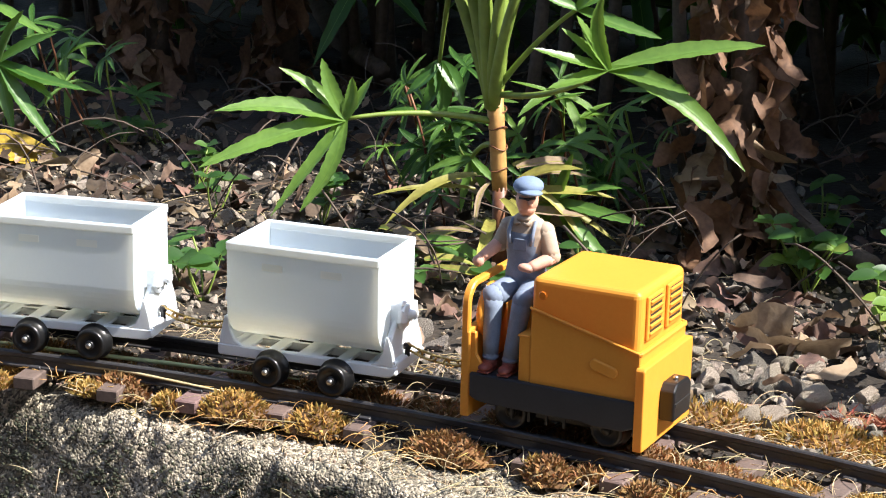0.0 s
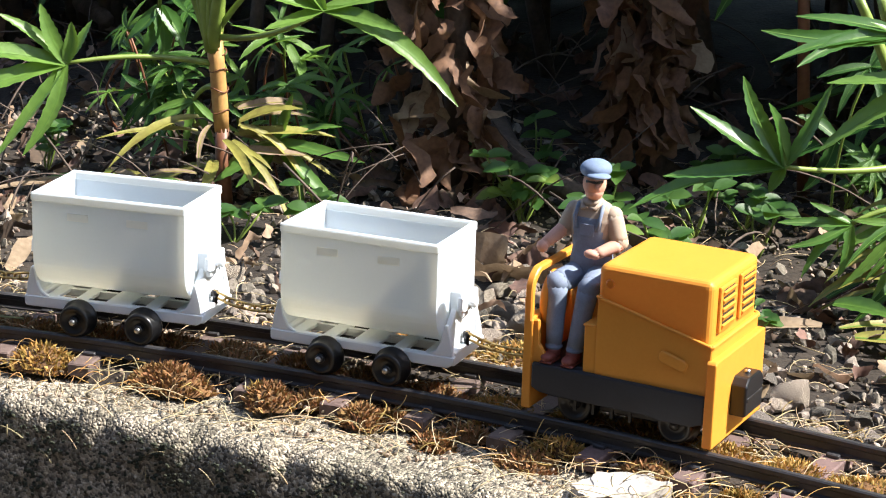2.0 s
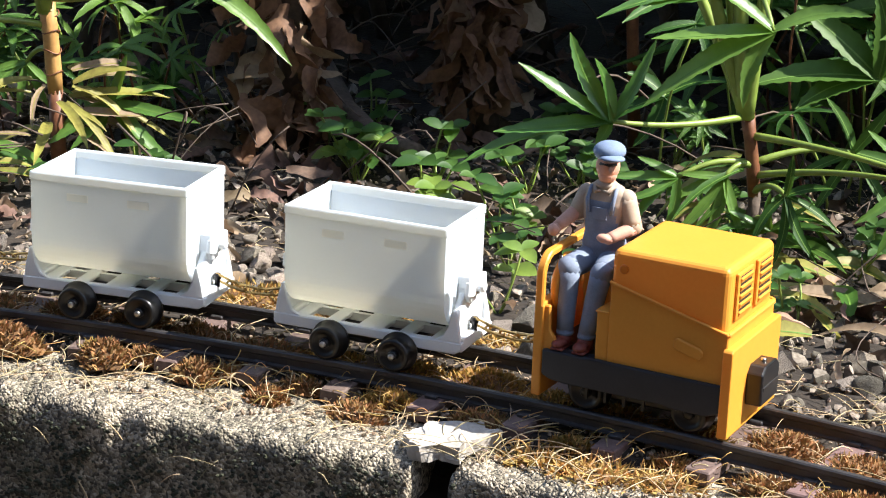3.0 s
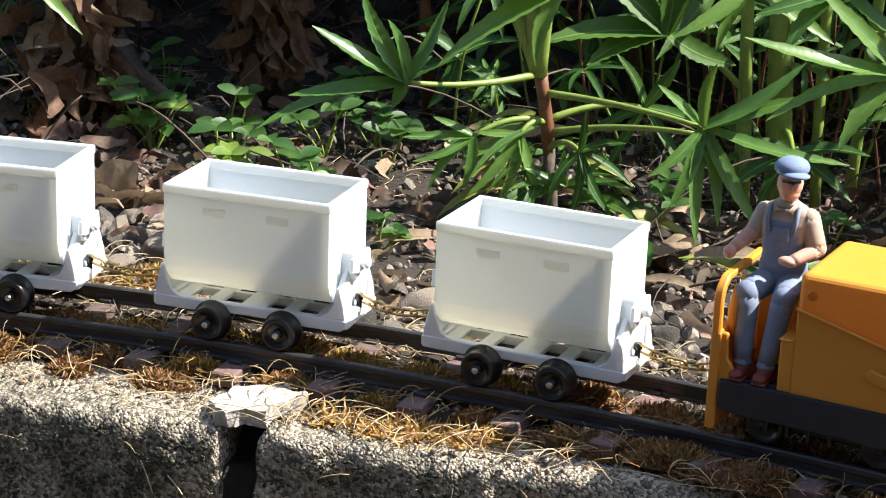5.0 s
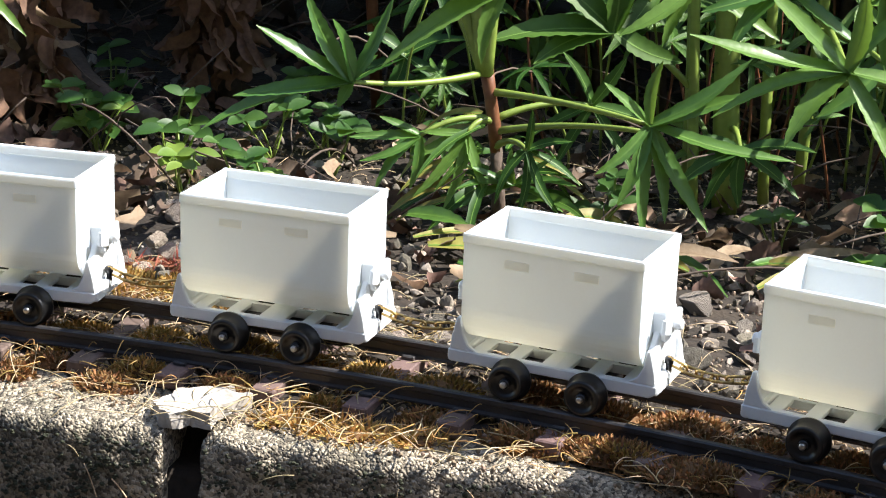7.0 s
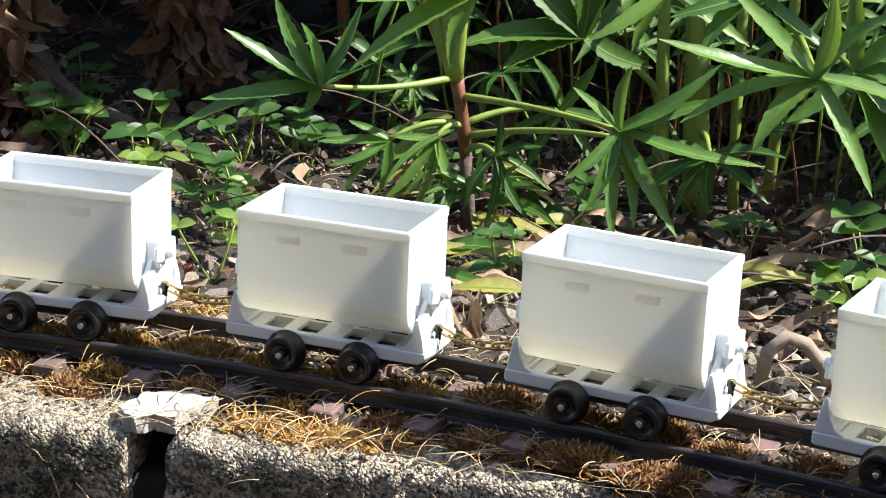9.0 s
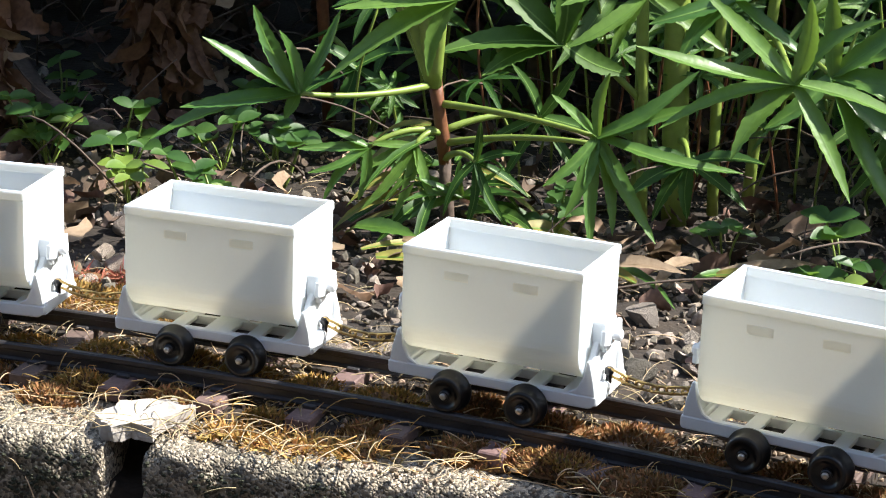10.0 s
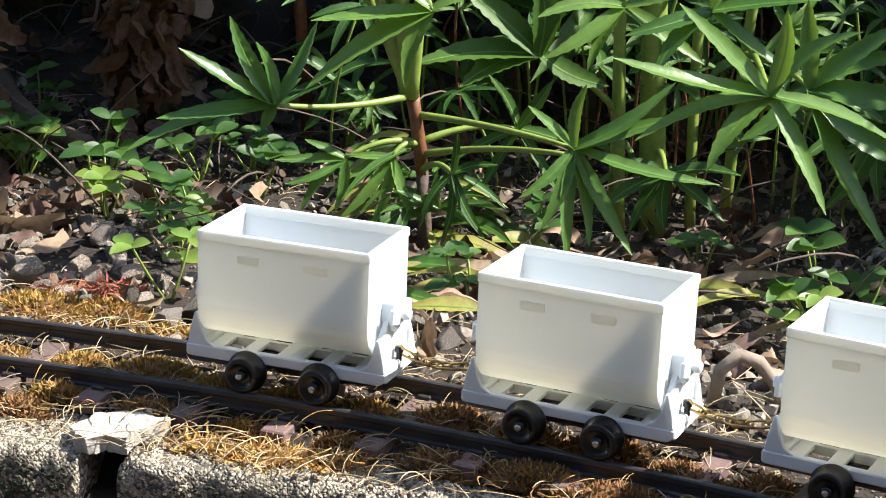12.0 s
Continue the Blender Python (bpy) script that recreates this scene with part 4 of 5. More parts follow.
    part("stem_base", tube([(0.160, 0.203, -0.012), (0.1592, 0.2015, 0.012), (0.1575, 0.200, 0.036)], [0.0040, 0.0034, 0.0030], 10), BARK, p, "dark brown stem base")
    part("leaf_stalk", tube(bend((0.1565, 0.199, 0.044), (0.234, 0.174, 0.057), 0.003, 9), [0.0019 - 0.0007 * i / 9 for i in range(10)], 8), STEMG, p)
    hand_leaf(p, (0.146, 0.183, 0.046), 14, [(252, 120, 0.3), (228, 135, 0.3), (204, 105, 0.2), (292, 100, 0.3), (170, 80, 0.1)], 27, (0.1565, 0.199, 0.048), width=0.0085)
    hand_leaf(p, (0.176, 0.184, 0.040), 14, [(262, 110, 0.3), (300, 120, 0.3), (330, 105, 0.2), (235, 95, 0.3), (20, 80, 0.1), (85, 70, 0.0)], 28, (0.1572, 0.199, 0.036), width=0.008, dark=True)
    hand_leaf(p, (0.200, 0.225, 0.055), 14, [(200, 120, 0.2), (235, 120, 0.3), (310, 130, 0.3), (350, 120, 0.2), (60, 110, 0.0), (120, 110, 0.0)], 29, (0.156, 0.199, 0.05), width=0.010, dark=True)
    top = Vector((0.1515, 0.195, 0.078))
    for x, y, z, r in ((0.128, 0.185, 0.150, 0.003), (0.137, 0.190, 0.155, 0.0034), (0.146, 0.186, 0.16, 0.0034), (0.157, 0.196, 0.155, 0.003), (0.112, 0.200, 0.15, 0.0026)):
        part("leaf_stalk", tube(bend(top + Vector((0, 0, -0.005)), (x, y, z), 0.0, 8, 0.003), [r * (1.3 - 0.4 * i / 8) for i in range(9)], 8), STEMG, p)
    hand_leaf(p, (0.102, 0.133, 0.0787), 14, [(145, 188, 0.1), (116, 170, 0.0), (106, 118, 0.1), (64, 150, -0.3), (186, 190, 0.2), (194, 250, 0.25), (240, 45, 0.3), (45, 60, -0.4)], 21, (0.1515, 0.195, 0.074), width=0.0115, sag=-0.003)
    hand_leaf(p, (0.236, 0.17, 0.0615), 13, [(220, 122, 0.4), (247, 135, 0.4), (268, 178, 0.4), (-58, 195, 0.35), (-3, 240, 0.2), (24, 175, 0.0), (38, 200, 0.0), (83, 122, 0.0), (138, 105, 0.1), (282, 150, 0.4)], 22, (0.153, 0.198, 0.064), width=0.0105, sag=0.002)
    hand_leaf(p, (0.17, 0.15, 0.125), 14, [(207, 225, 0.15), (185, 190, 0.1), (150, 150, 0), (20, 160, 0.2), (250, 120, 0.3)], 23, (0.146, 0.186, 0.150))
    hand_leaf(p, (0.146, 0.17, 0.137), 18, [(178, 235, 0.1), (184, 230, 0.3), (190, 195, 0.4), (165, 190, 0), (40, 180, 0.2), (90, 120, 0.1)], 24, (0.140, 0.188, 0.150), width=0.010)
    hand_leaf(p, (0.170, 0.185, 0.022), 14, [(175, 105, 0.3), (150, 95, 0.1), (200, 100, 0.3), (10, 110, 0.3), (40, 90, 0.1), (-20, 95, 0.4), (95, 70, 0)], 25, (0.158, 0.2, 0.02), width=0.0075)
    hand_leaf(p, (0.125, 0.175, 0.045), 14, [(200, 110, 0.3), (180, 120, 0.2), (225, 110, 0.3), (260, 90, 0.3), (150, 80, 0)], 26, (0.155, 0.198, 0.05), width=0.008)
    for i in range(30):
        a, z = rng.uniform(0, 6.283), rng.uniform(0.004, 0.05)
        c = Vector((0.159 + 0.014 * math.cos(a), 0.2 + 0.014 * math.sin(a), z))
        bm = bmesh.new()
        add_leaflet(bm, c, Vector((math.cos(a) * 1.2, math.sin(a), rng.uniform(-0.5, 0.4))), Vector((0.1, -0.6, 1)), rng.uniform(0.025, 0.055), rng.uniform(0.003, 0.007), rng.uniform(0.1, 0.6), rng, n=11)
        part("old_leaf", bm, [LIME if i % 3 == 0 else LEAF_SHADE, RIB], p, "narrow drooping leaf")
    # tall plant with pale thick stems
    p = thing("hellebore_plant", "tall hellebore clump with thick pale green stems", "plant", "hellebores")
    for a, b, r in (((0.266, 0.262, -0.005), (0.257, 0.258, 0.19), 0.0066), ((0.250, 0.252, 0.0), (0.240, 0.250, 0.19), 0.0028), ((0.245, 0.257, 0.0), (0.236, 0.262, 0.19), 0.0022), ((0.284, 0.272, 0.0), (0.282, 0.270, 0.19), 0.0028), ((0.300, 0.29, 0.0), (0.312, 0.285, 0.19), 0.003)):
        part("stem", tube(bend(a, b, 0, 8, 0.003), [r * (1.1 - 0.2 * i / 8) for i in range(9)], 9), STEMG, p, "pale green upright stem")
    hand_leaf(p, (0.3243, 0.167, 0.095), 12, [(164, 268, 0.15), (191, 230, 0.3), (134, 225, 0.1), (-62, 205, 0.4), (-14, 210, 0.25), (84, 150, 0), (45, 190, 0.1), (225, 150, 0.4)], 31, (0.303, 0.27, 0.10), width=0.0135)
    hand_leaf(p, (0.340, 0.205, 0.092), 12, [(95, 150, 0), (42, 200, 0.1), (2, 215, 0.2), (-58, 285, 0.35), (-30, 240, 0.3), (20, 190, 0.1), (215, 140, 0.3)], 32, (0.303, 0.28, 0.09), width=0.016)
    hand_leaf(p, (0.206, 0.24, 0.09), 13, [(178, 225, 0.2), (140, 190, 0.05), (96, 160, 0), (62, 160, 0), (198, 150, 0.3), (-20, 130, 0.2)], 33, (0.246, 0.255, 0.06), width=0.018, dark=True)
    hand_leaf(p, (0.247, 0.235, 0.118), 13, [(180, 150, 0.2), (210, 160, 0.3), (240, 120, 0.3), (20, 150, 0.2), (-25, 160, 0.3)], 34, (0.256, 0.258, 0.14))
    hand_leaf(p, (0.290, 0.23, 0.120), 13, [(190, 150, 0.2), (225, 140, 0.3), (330, 160, 0.3), (10, 180, 0.2), (60, 140, 0.1)], 35, (0.282, 0.27, 0.14))
    hand_leaf(p, (0.275, 0.22, 0.040), 13, [(200, 120, 0.3), (235, 110, 0.3), (270, 90, 0.3), (330, 120, 0.3), (10, 130, 0.2), (160, 100, 0.1)], 36, (0.266, 0.262, 0.04), dark=True)
    hand_leaf(p, (0.375, 0.22, 0.075), 13, [(200, 160, 0.3), (235, 170, 0.3), (270, 130, 0.3), (330, 160, 0.3), (10, 170, 0.2), (150, 140, 0.1)], 37, (0.305, 0.288, 0.06), dark=True)
    # single blades in the deep shade, that shade put into their green
    p = thing("hellebore_plant", "shaded hellebore with drooping leaves of shade-darkened green", "plant", "hellebores")
    part("stem", tube([(0.055, 0.36, -0.0), (0.05, 0.35, 0.1), (0.045, 0.345, 0.19)], [0.004, 0.0035, 0.003], 8), STEMR, p)
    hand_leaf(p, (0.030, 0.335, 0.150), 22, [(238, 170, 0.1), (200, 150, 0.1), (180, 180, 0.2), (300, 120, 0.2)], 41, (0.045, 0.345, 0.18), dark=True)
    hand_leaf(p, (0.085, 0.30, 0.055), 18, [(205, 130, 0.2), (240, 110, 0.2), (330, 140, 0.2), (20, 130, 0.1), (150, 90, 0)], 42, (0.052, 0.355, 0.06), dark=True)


# leaves are left out here so the sun reaches chosen spots: x, y, z, radius
SUN_WINDOWS = [(-0.135, 0.275, 0.12, 0.08), (-0.25, 0.21, 0.14, 0.08), (-0.17, 0.19, 0.12, 0.07), (0.34, 0.20, 0.11, 0.09), (0.24, 0.18, 0.08, 0.07), (-0.28, 0.27, 0.06, 0.11), (-0.43, 0.30, 0.0, 0.08), (-0.60, 0.24, 0.08, 0.10), (0.30, 0.26, 0.10, 0.10), (0.16, 0.24, 0.10, 0.08)]


def build_shrubs():
    """The thicket behind: plants whose leaves, mostly above the view, are added to shade the bed."""
    rng = random.Random(77)
    spots = [(x, y) for x in (-1.05, -0.85, -0.66, -0.48, -0.32, -0.16, 0.0, 0.15, 0.30, 0.46, 0.62, 0.8, 1.0, 1.2) for y in (0.47, 0.62, 0.78, 0.93)]
    for x, y in spots:
        x, y = x + rng.uniform(-0.07, 0.07), y + rng.uniform(-0.06, 0.06)
        near = x > 0.12
        p = thing("hellebore_plant", "thicket hellebore with unseen upper leaves added for shade", "plant", "thicket plants")
        h = rng.uniform(0.40, 0.58)
        for k in range(3):
            ax, ay = x + rng.uniform(-0.03, 0.03), y + rng.uniform(-0.03, 0.03)
            part("stem", tube(bend((ax, ay, ground_z(max(-1, min(1, ax)), min(0.9, ay)) - 0.006), (ax + rng.uniform(-0.05, 0.05), ay + rng.uniform(-0.05, 0.05), h), 0, 7, 0.015), [0.005 - 0.0025 * i / 7 for i in range(8)], 6), BARK, p)
        for k in range(50):
            z = h * (rng.uniform(0.08, 1.05) if near or y > 0.55 else rng.uniform(0.38, 1.05))
            r = rng.uniform(0.03, 0.15)
            a = rng.uniform(0, 6.283)
            at = (x + r * math.cos(a), y + r * math.sin(a) * 0.9, z + 0.02)
            if any(((Vector(at) - Vector(w)) - SUN_TO * (Vector(at) - Vector(w)).dot(SUN_TO)).length < r for *w, r in SUN_WINDOWS):
                continue
            if at[1] - 0.21 * (at[2] - 0.04) < (0.33 if at[0] > 0.2 else 0.27) + 0.05 * noise.noise(Vector((at[0] * 5, 0, 0))):
                continue
            stand_leaf(p, rng.choice(SHADED), at, (0.5 * math.cos(a) + 0.3, 0.5 * math.sin(a) + 0.05, 1), rng.uniform(0, 360), rng.uniform(0.07, 0.13))
    # boughs added above the view to keep sky light out of the hollow
    for x0 in (-0.30, -0.18, -0.06, 0.06, 0.18):
        p = thing("hellebore_plant", "leaning hellebore with unseen leaves added to shade the hollow", "plant", "thicket plants")
        part("stem", tube(bend((x0, 0.56, ground_z(x0, 0.56) - 0.006), (x0 + 0.02, 0.42, 0.44), 0, 8, 0.02), [0.006 - 0.003 * i / 8 for i in range(9)], 7), BARK, p)
        for k in range(52):
            at = (x0 + rng.uniform(-0.09, 0.09), rng.uniform(0.32, 0.56), rng.uniform(0.27, 0.47))
            if any(((Vector(at) - Vector(w)) - SUN_TO * (Vector(at) - Vector(w)).dot(SUN_TO)).length < r for *w, r in SUN_WINDOWS) or at[1] - 0.21 * (at[2] - 0.04) < 0.27:
                continue
            stand_leaf(p, rng.choice(SHADED), at, (rng.uniform(-0.3, 0.5), rng.uniform(-0.5, 0.2), 1), rng.uniform(0, 360), rng.uniform(0.09, 0.14))
    # smaller leaves low among the near stems
    for x0, x1, y0, y1, n in ((0.10, 0.52, 0.25, 0.42, 110), (-0.36, -0.18, 0.24, 0.34, 40), (-0.75, -0.55, 0.24, 0.36, 24), (0.40, 0.62, 0.20, 0.35, 26)):
        p = thing("hellebore_plant", "low young hellebore shoots between older stems", "plant", "low shoots")
        for k in range(n):
            x, y = rng.uniform(x0, x1), rng.uniform(y0, y1)
            z = rng.uniform(0.02, 0.15 if x > 0 else 0.085)
            part("leaf_stalk", tube(bend((x + rng.uniform(-0.02, 0.02), y + 0.015, ground_z(x, y) - 0.003), (x, y, z), 0, 5, rng.uniform(-0.014, 0.014)), 0.0008, 5), STEMG if rng.random() < 0.5 else STEMR, p)
            stand_leaf(p, rng.choice(SHADED + TEMPLATES), (x, y, z), (rng.uniform(-0.4, 0.4), rng.uniform(-0.9, -0.1), 0.8), rng.uniform(0, 360), rng.uniform(0.022, 0.045))


# Plants out of view on the right, added to cast shade on the gravel.
def build_shade_shrub():
    rng = random.Random(55)
    for cx, cy in ((0.56, 0.30), (0.66, 0.24), (0.72, 0.36)):
        p = thing("hellebore_plant", "unseen bushy hellebore added to shade the bed's right end", "plant", "hellebores")
        part("stem", tube(bend((cx, cy, ground_z(cx, cy) - 0.006), (cx + 0.01, cy, 0.3), 0, 6, 0.006), [0.005 - 0.002 * i / 6 for i in range(7)], 8), STEMR, p)
        for k in range(30):
            a, r = rng.uniform(0, 6.283), rng.uniform(0.02, 0.11)
            stand_leaf(p, rng.choice(TEMPLATES), (cx + r * math.cos(a), cy + 0.7 * r * math.sin(a), rng.uniform(0.09, 0.33)), (0.5 * math.cos(a), 0.5 * math.sin(a), 1), rng.uniform(0, 360), rng.uniform(0.05, 0.085))


def round_leaf(bm, c, way, nor, l, w):
    d = way.normalized()
    n = (nor - d * nor.dot(d)).normalized()
    s = d.cross(n)
    prev = None
    for i in range(6):
        u = i / 5
        ww = w * math.sin(math.pi * (0.06 + 0.92 * u)) ** 0.75 / 2
        q = c + d * l * u - Vector((0, 0, 1)) * 0.18 * l * u * u
        row = (bm.verts.new(q - s * ww + n * ww * 0.35), bm.verts.new(q), bm.verts.new(q + s * ww + n * ww * 0.35))
        if prev:
            for k in (0, 1):
                f = bm.faces.new((prev[k], prev[k + 1], row[k + 1], row[k]))
                f.smooth = True
        prev = row


def build_weeds():
    rng = random.Random(9)
    spots = [(-0.558, 0.312, 1.0), (-0.429, 0.207, 1.1), (-0.574, 0.289, 1.0), (-0.08, 0.27, 1.5), (-0.03, 0.258, 1.3), (-0.017, 0.215, 1.2), (0.041, 0.292, 1.2), (-0.335, 0.075, 1.3), (-0.36, 0.09, 1.0),
             (-0.075, 0.257, 1.2), (0.355, 0.165, 1.5), (0.37, 0.150, 1.1), (0.033, 0.184, 1.2), (0.195, 0.125, 1.0), (0.085, 0.324, 1.3), (0.06, 0.25, 1.2), (0.02, 0.27, 1.2), (0.10, 0.27, 1.0), (-0.11, 0.30, 1.1),
             (0.14, 0.24, 1.0), (0.21, 0.21, 1.0), (-0.36, 0.22, 1.0), (-0.47, 0.24, 1.0), (-0.20, 0.16, 1.2), (-0.17, 0.19, 1.1), (0.09, 0.14, 0.8), (0.30, 0.20, 1.0), (0.05, 0.15, 0.9), (-0.10, 0.33, 1.2), (0.01, 0.36, 1.2), (-0.26, 0.15, 1.1), (0.44, 0.18, 1.2)]
    young = [(0.355, 0.121, 1.2), (0.065, 0.092, 1.1), (-0.006, 0.200, 1.2), (0.042, 0.185, 1.0), (-0.073, 0.257, 1.3)]
    for x, y, k in spots + young:
        w = thing("weed_plant", "young pale green weed in the gravel" if (x, y, k) in young else "small green weed with oval leaves in the gravel", "plant", "small weeds")
        z = ground_z(x, y) - 0.002
        for _ in range(rng.randint(3, 5)):
            tip = Vector((x + rng.uniform(-0.012, 0.012) * k, y + rng.uniform(-0.012, 0.012) * k, z + rng.uniform(0.012, 0.03) * k))
            part("stalk", tube(bend((x, y, z), tip, 0, 4, 0.002), 0.0006, 5), STEMG, w)
            bm = bmesh.new()
            a0 = rng.uniform(0, 6.28)
            for j in range(rng.choice((3, 3, 4))):
                a = a0 + 6.283 * j / 3 + rng.uniform(-0.3, 0.3)
                l = rng.uniform(0.008, 0.0125) * k
                round_leaf(bm, tip, Vector((math.cos(a), math.sin(a), rng.uniform(-0.1, 0.6))), Vector((0, -0.5, 1)), l, l * rng.uniform(0.55, 0.75))
            part("leaf", bm, YOUNG if (x, y, k) in young else WEED, w)


def dry_blade(bm, c, way, l, w, rng, curl=1.0):
    """A curled dead leaf."""
    d = way.normalized()
    s = d.orthogonal().normalized()
    s = (Matrix.Rotation(rng.uniform(0, 6.28), 3, d) @ s).normalized()
    n = d.cross(s)
    prev = None
    ph, am = rng.uniform(0, 6.28), rng.uniform(0.06, 0.2) * curl
    for i in range(9):
        u = i / 8
        ww = w * (math.sin(math.pi * (0.08 + 0.88 * u)) ** 0.7) * (1 + 0.8 * noise.noise(c * 300 + Vector((u * 5, 0, 0)))) / 2
        q = c + d * l * u + n * (l * am * math.sin(ph + 4 * u) + 0.25 * w * noise.noise(c * 700 + Vector((0, u * 9, 0)))) + s * l * am * math.cos(ph * 2 + 3 * u)
        row = (bm.verts.new(q - s * ww + n * ww * 0.9 * math.sin(ph + 3 * u)), bm.verts.new(q), bm.verts.new(q + s * ww + n * ww * 0.9 * math.cos(ph + 2 * u)))
        if prev:
            for k in (0, 1):
                f = bm.faces.new((prev[k], prev[k + 1], row[k + 1], row[k]))
                f.smooth = True
        prev = row


def build_dead_bunch(x, y, z0, z1, r, count, seed, label, to_ground=True):
    """A dead stem hung with curled brown leaves."""
    rng = random.Random(seed)
    b = thing("dead_plant", label, "plant", "dead stems")
    base = ground_z(x, y) - 0.006
    part("stem", tube([(x + 0.004, y + 0.01, base), (x, y + 0.006, (base + z1) / 2), (x - 0.002, y + 0.004, z1)], [r * 0.35, r * 0.3, r * 0.28], 9), BARK, b, "dry brown stem")
    for i in range(count):
        z = rng.uniform(z0, z1)
        a = rng.uniform(0, 6.283)
        taper = 0.55 + 0.45 * min(1, (z - z0) / 0.05) if not to_ground else 0.8 + 0.35 * rng.random()
        rr = r * rng.uniform(0.3, 1.0) * taper
        bm = bmesh.new()
        c = Vector((x + rr * math.cos(a), y + rr * math.sin(a), z))
        dry_blade(bm, c, Vector((0.45 * math.cos(a) + rng.uniform(-0.35, 0.35), 0.45 * math.sin(a) + rng.uniform(-0.2, 0.2), rng.uniform(-1.3, -0.45))), rng.uniform(0.012, 0.034), rng.uniform(0.006, 0.015), rng, 1.15)
        part("dead_leaf", bm, DRYPALE if rng.random() < 0.10 else DRYLEAF, b)
    return b


# ---------------------------------------------------------------- stones, litter, moss
def stone_mesh(seed, sub=2):
    rng = random.Random(seed)
    bm = bmesh.new()
    bmesh.ops.create_icosphere(bm, subdivisions=sub, radius=1)
    off = Vector((seed * 3.1, seed * 1.7, 0))
    for _ in range(15):
        n = Vector((rng.gauss(0, 1), rng.gauss(0, 1), rng.gauss(0, 1))).normalized()
        d = rng.uniform(0.36, 0.78)
        for v in bm.verts:
            k = v.co.dot(n)
            if k > d:
                v.co -= n * (k - d)
    for v in bm.verts:
        v.co *= 1 + 0.10 * noise.noise(v.co * 1.6 + off) + 0.07 * noise.noise(v.co * 4 + off) + 0.06 * noise.noise(v.co * 9 + off)
    return bm


def build_stones():
    rng = random.Random(21)
    shapes = [mesh_ob("stone", stone_mesh(i, 3), STONE, True) for i in range(7)]
    pale = [mesh_ob("stone", stone_mesh(i + 10, 3), PALE, True) for i in range(3)]
    big = [(0.102, 0.038, 0.017, 0), (0.130, 0.076, 0.014, 1), (0.128, 0.03, 0.010, 0), (0.148, 0.026, 0.009, 0), (-0.409, 0.197, 0.016, 1), (-0.392, 0.138, 0.012, 1), (-0.124, 0.142, 0.013, 0), (-0.087, 0.083, 0.012, 0),
           (-0.109, 0.092, 0.010, 1), (0.010, 0.156, 0.014, 0), (0.179, 0.096, 0.013, 0), (-0.023, 0.068, 0.010, 1), (-0.009, 0.103, 0.013, 1), (0.023, 0.155, 0.014, 0), (0.321, 0.102, 0.010, 0), (0.16, 0.06, 0.009, 1),
           (0.075, 0.065, 0.011, 0), (0.05, 0.085, 0.010, 0), (0.20, 0.075, 0.010, 0), (0.24, 0.085, 0.010, 0), (0.27, 0.11, 0.012, 0), (0.30, 0.14, 0.012, 0), (0.36, 0.11, 0.012, 0), (0.39, 0.14, 0.014, 0), (-0.17, 0.11, 0.011, 1), (-0.22, 0.10, 0.010, 0),
           (-0.30, 0.06, 0.010, 1), (-0.33, 0.10, 0.011, 1), (-0.37, 0.11, 0.010, 0), (-0.05, 0.13, 0.011, 0), (-0.06, 0.17, 0.012, 0), (0.04, 0.11, 0.010, 1), (-0.46, 0.25, 0.013, 1), (-0.50, 0.33, 0.012, 1), (-0.44, 0.33, 0.012, 1), (0.0, 0.20, 0.012, 0)]
    big += [(0.086, 0.080, 0.016, 0), (-0.062, 0.112, 0.012, 1), (-0.036, 0.118, 0.014, 1), (-0.020, 0.135, 0.011, 1), (-0.078, 0.100, 0.009, 1)]
    for cx, cy, sx, sy, n, p in ((-0.05, 0.105, 0.06, 0.035, 34, 0.7), (0.13, 0.065, 0.05, 0.03, 26, 0.5), (0.03, 0.12, 0.04, 0.03, 14, 0.35), (0.25, 0.07, 0.07, 0.025, 22, 0.3), (0.36, 0.075, 0.05, 0.035, 18, 0.2), (-0.36, 0.12, 0.08, 0.05, 22, 0.6), (-0.21, 0.09, 0.05, 0.03, 12, 0.4)):
        for _ in range(n):
            x, y = cx + rng.gauss(0, 0.6) * sx, cy + rng.gauss(0, 0.6) * sy
            if y - track_y(x)[0] > 0.042:
                big.append((x, y, rng.uniform(0.0045, 0.0105), int(rng.random() < p)))
    for me in shapes + pale:
        me.set_sharp_from_angle(angle=radians(28))
    for x, y, r, p in big:
        o = new("stone", rng.choice(pale if p else shapes))
        o.matrix_basis = Matrix.Translation((x, y, ground_z(x, y) + r * 0.28)) @ pose(0, 0, 0, rng.uniform(-20, 20), rng.uniform(-20, 20), rng.uniform(0, 360)) @ Matrix.Diagonal((r, r * rng.uniform(0.65, 0.9), r * rng.uniform(0.5, 0.7), 1))
        tagged(o, "angular pale garden stone on the soil" if p else "angular grey garden stone on the soil", "stone", "garden stones")
    # countless gravel
    base = [stone_mesh(30 + i, 1) for i in range(6)] + [stone_mesh(40 + i, 2) for i in range(6)]
    data = [([v.co.copy() for v in b.verts], [[v.index for v in f.verts] for f in b.faces]) for b in base if not b.verts.ensure_lookup_table()]
    V, Fc = [], []
    for _ in range(6800):
        x, y = rng.uniform(-0.72, 0.62), 0.0 + 0.42 * rng.random() ** 1.5
        ty, tz = track_y(x)
        y = y if x > -0.2 else y + (x + 0.2) * 0.25
        if abs(y - ty) < 0.031 or y < ty:
            continue
        r = rng.choice((0.0012, 0.0016, 0.002, 0.0025, 0.003, 0.004, 0.005, 0.0065))
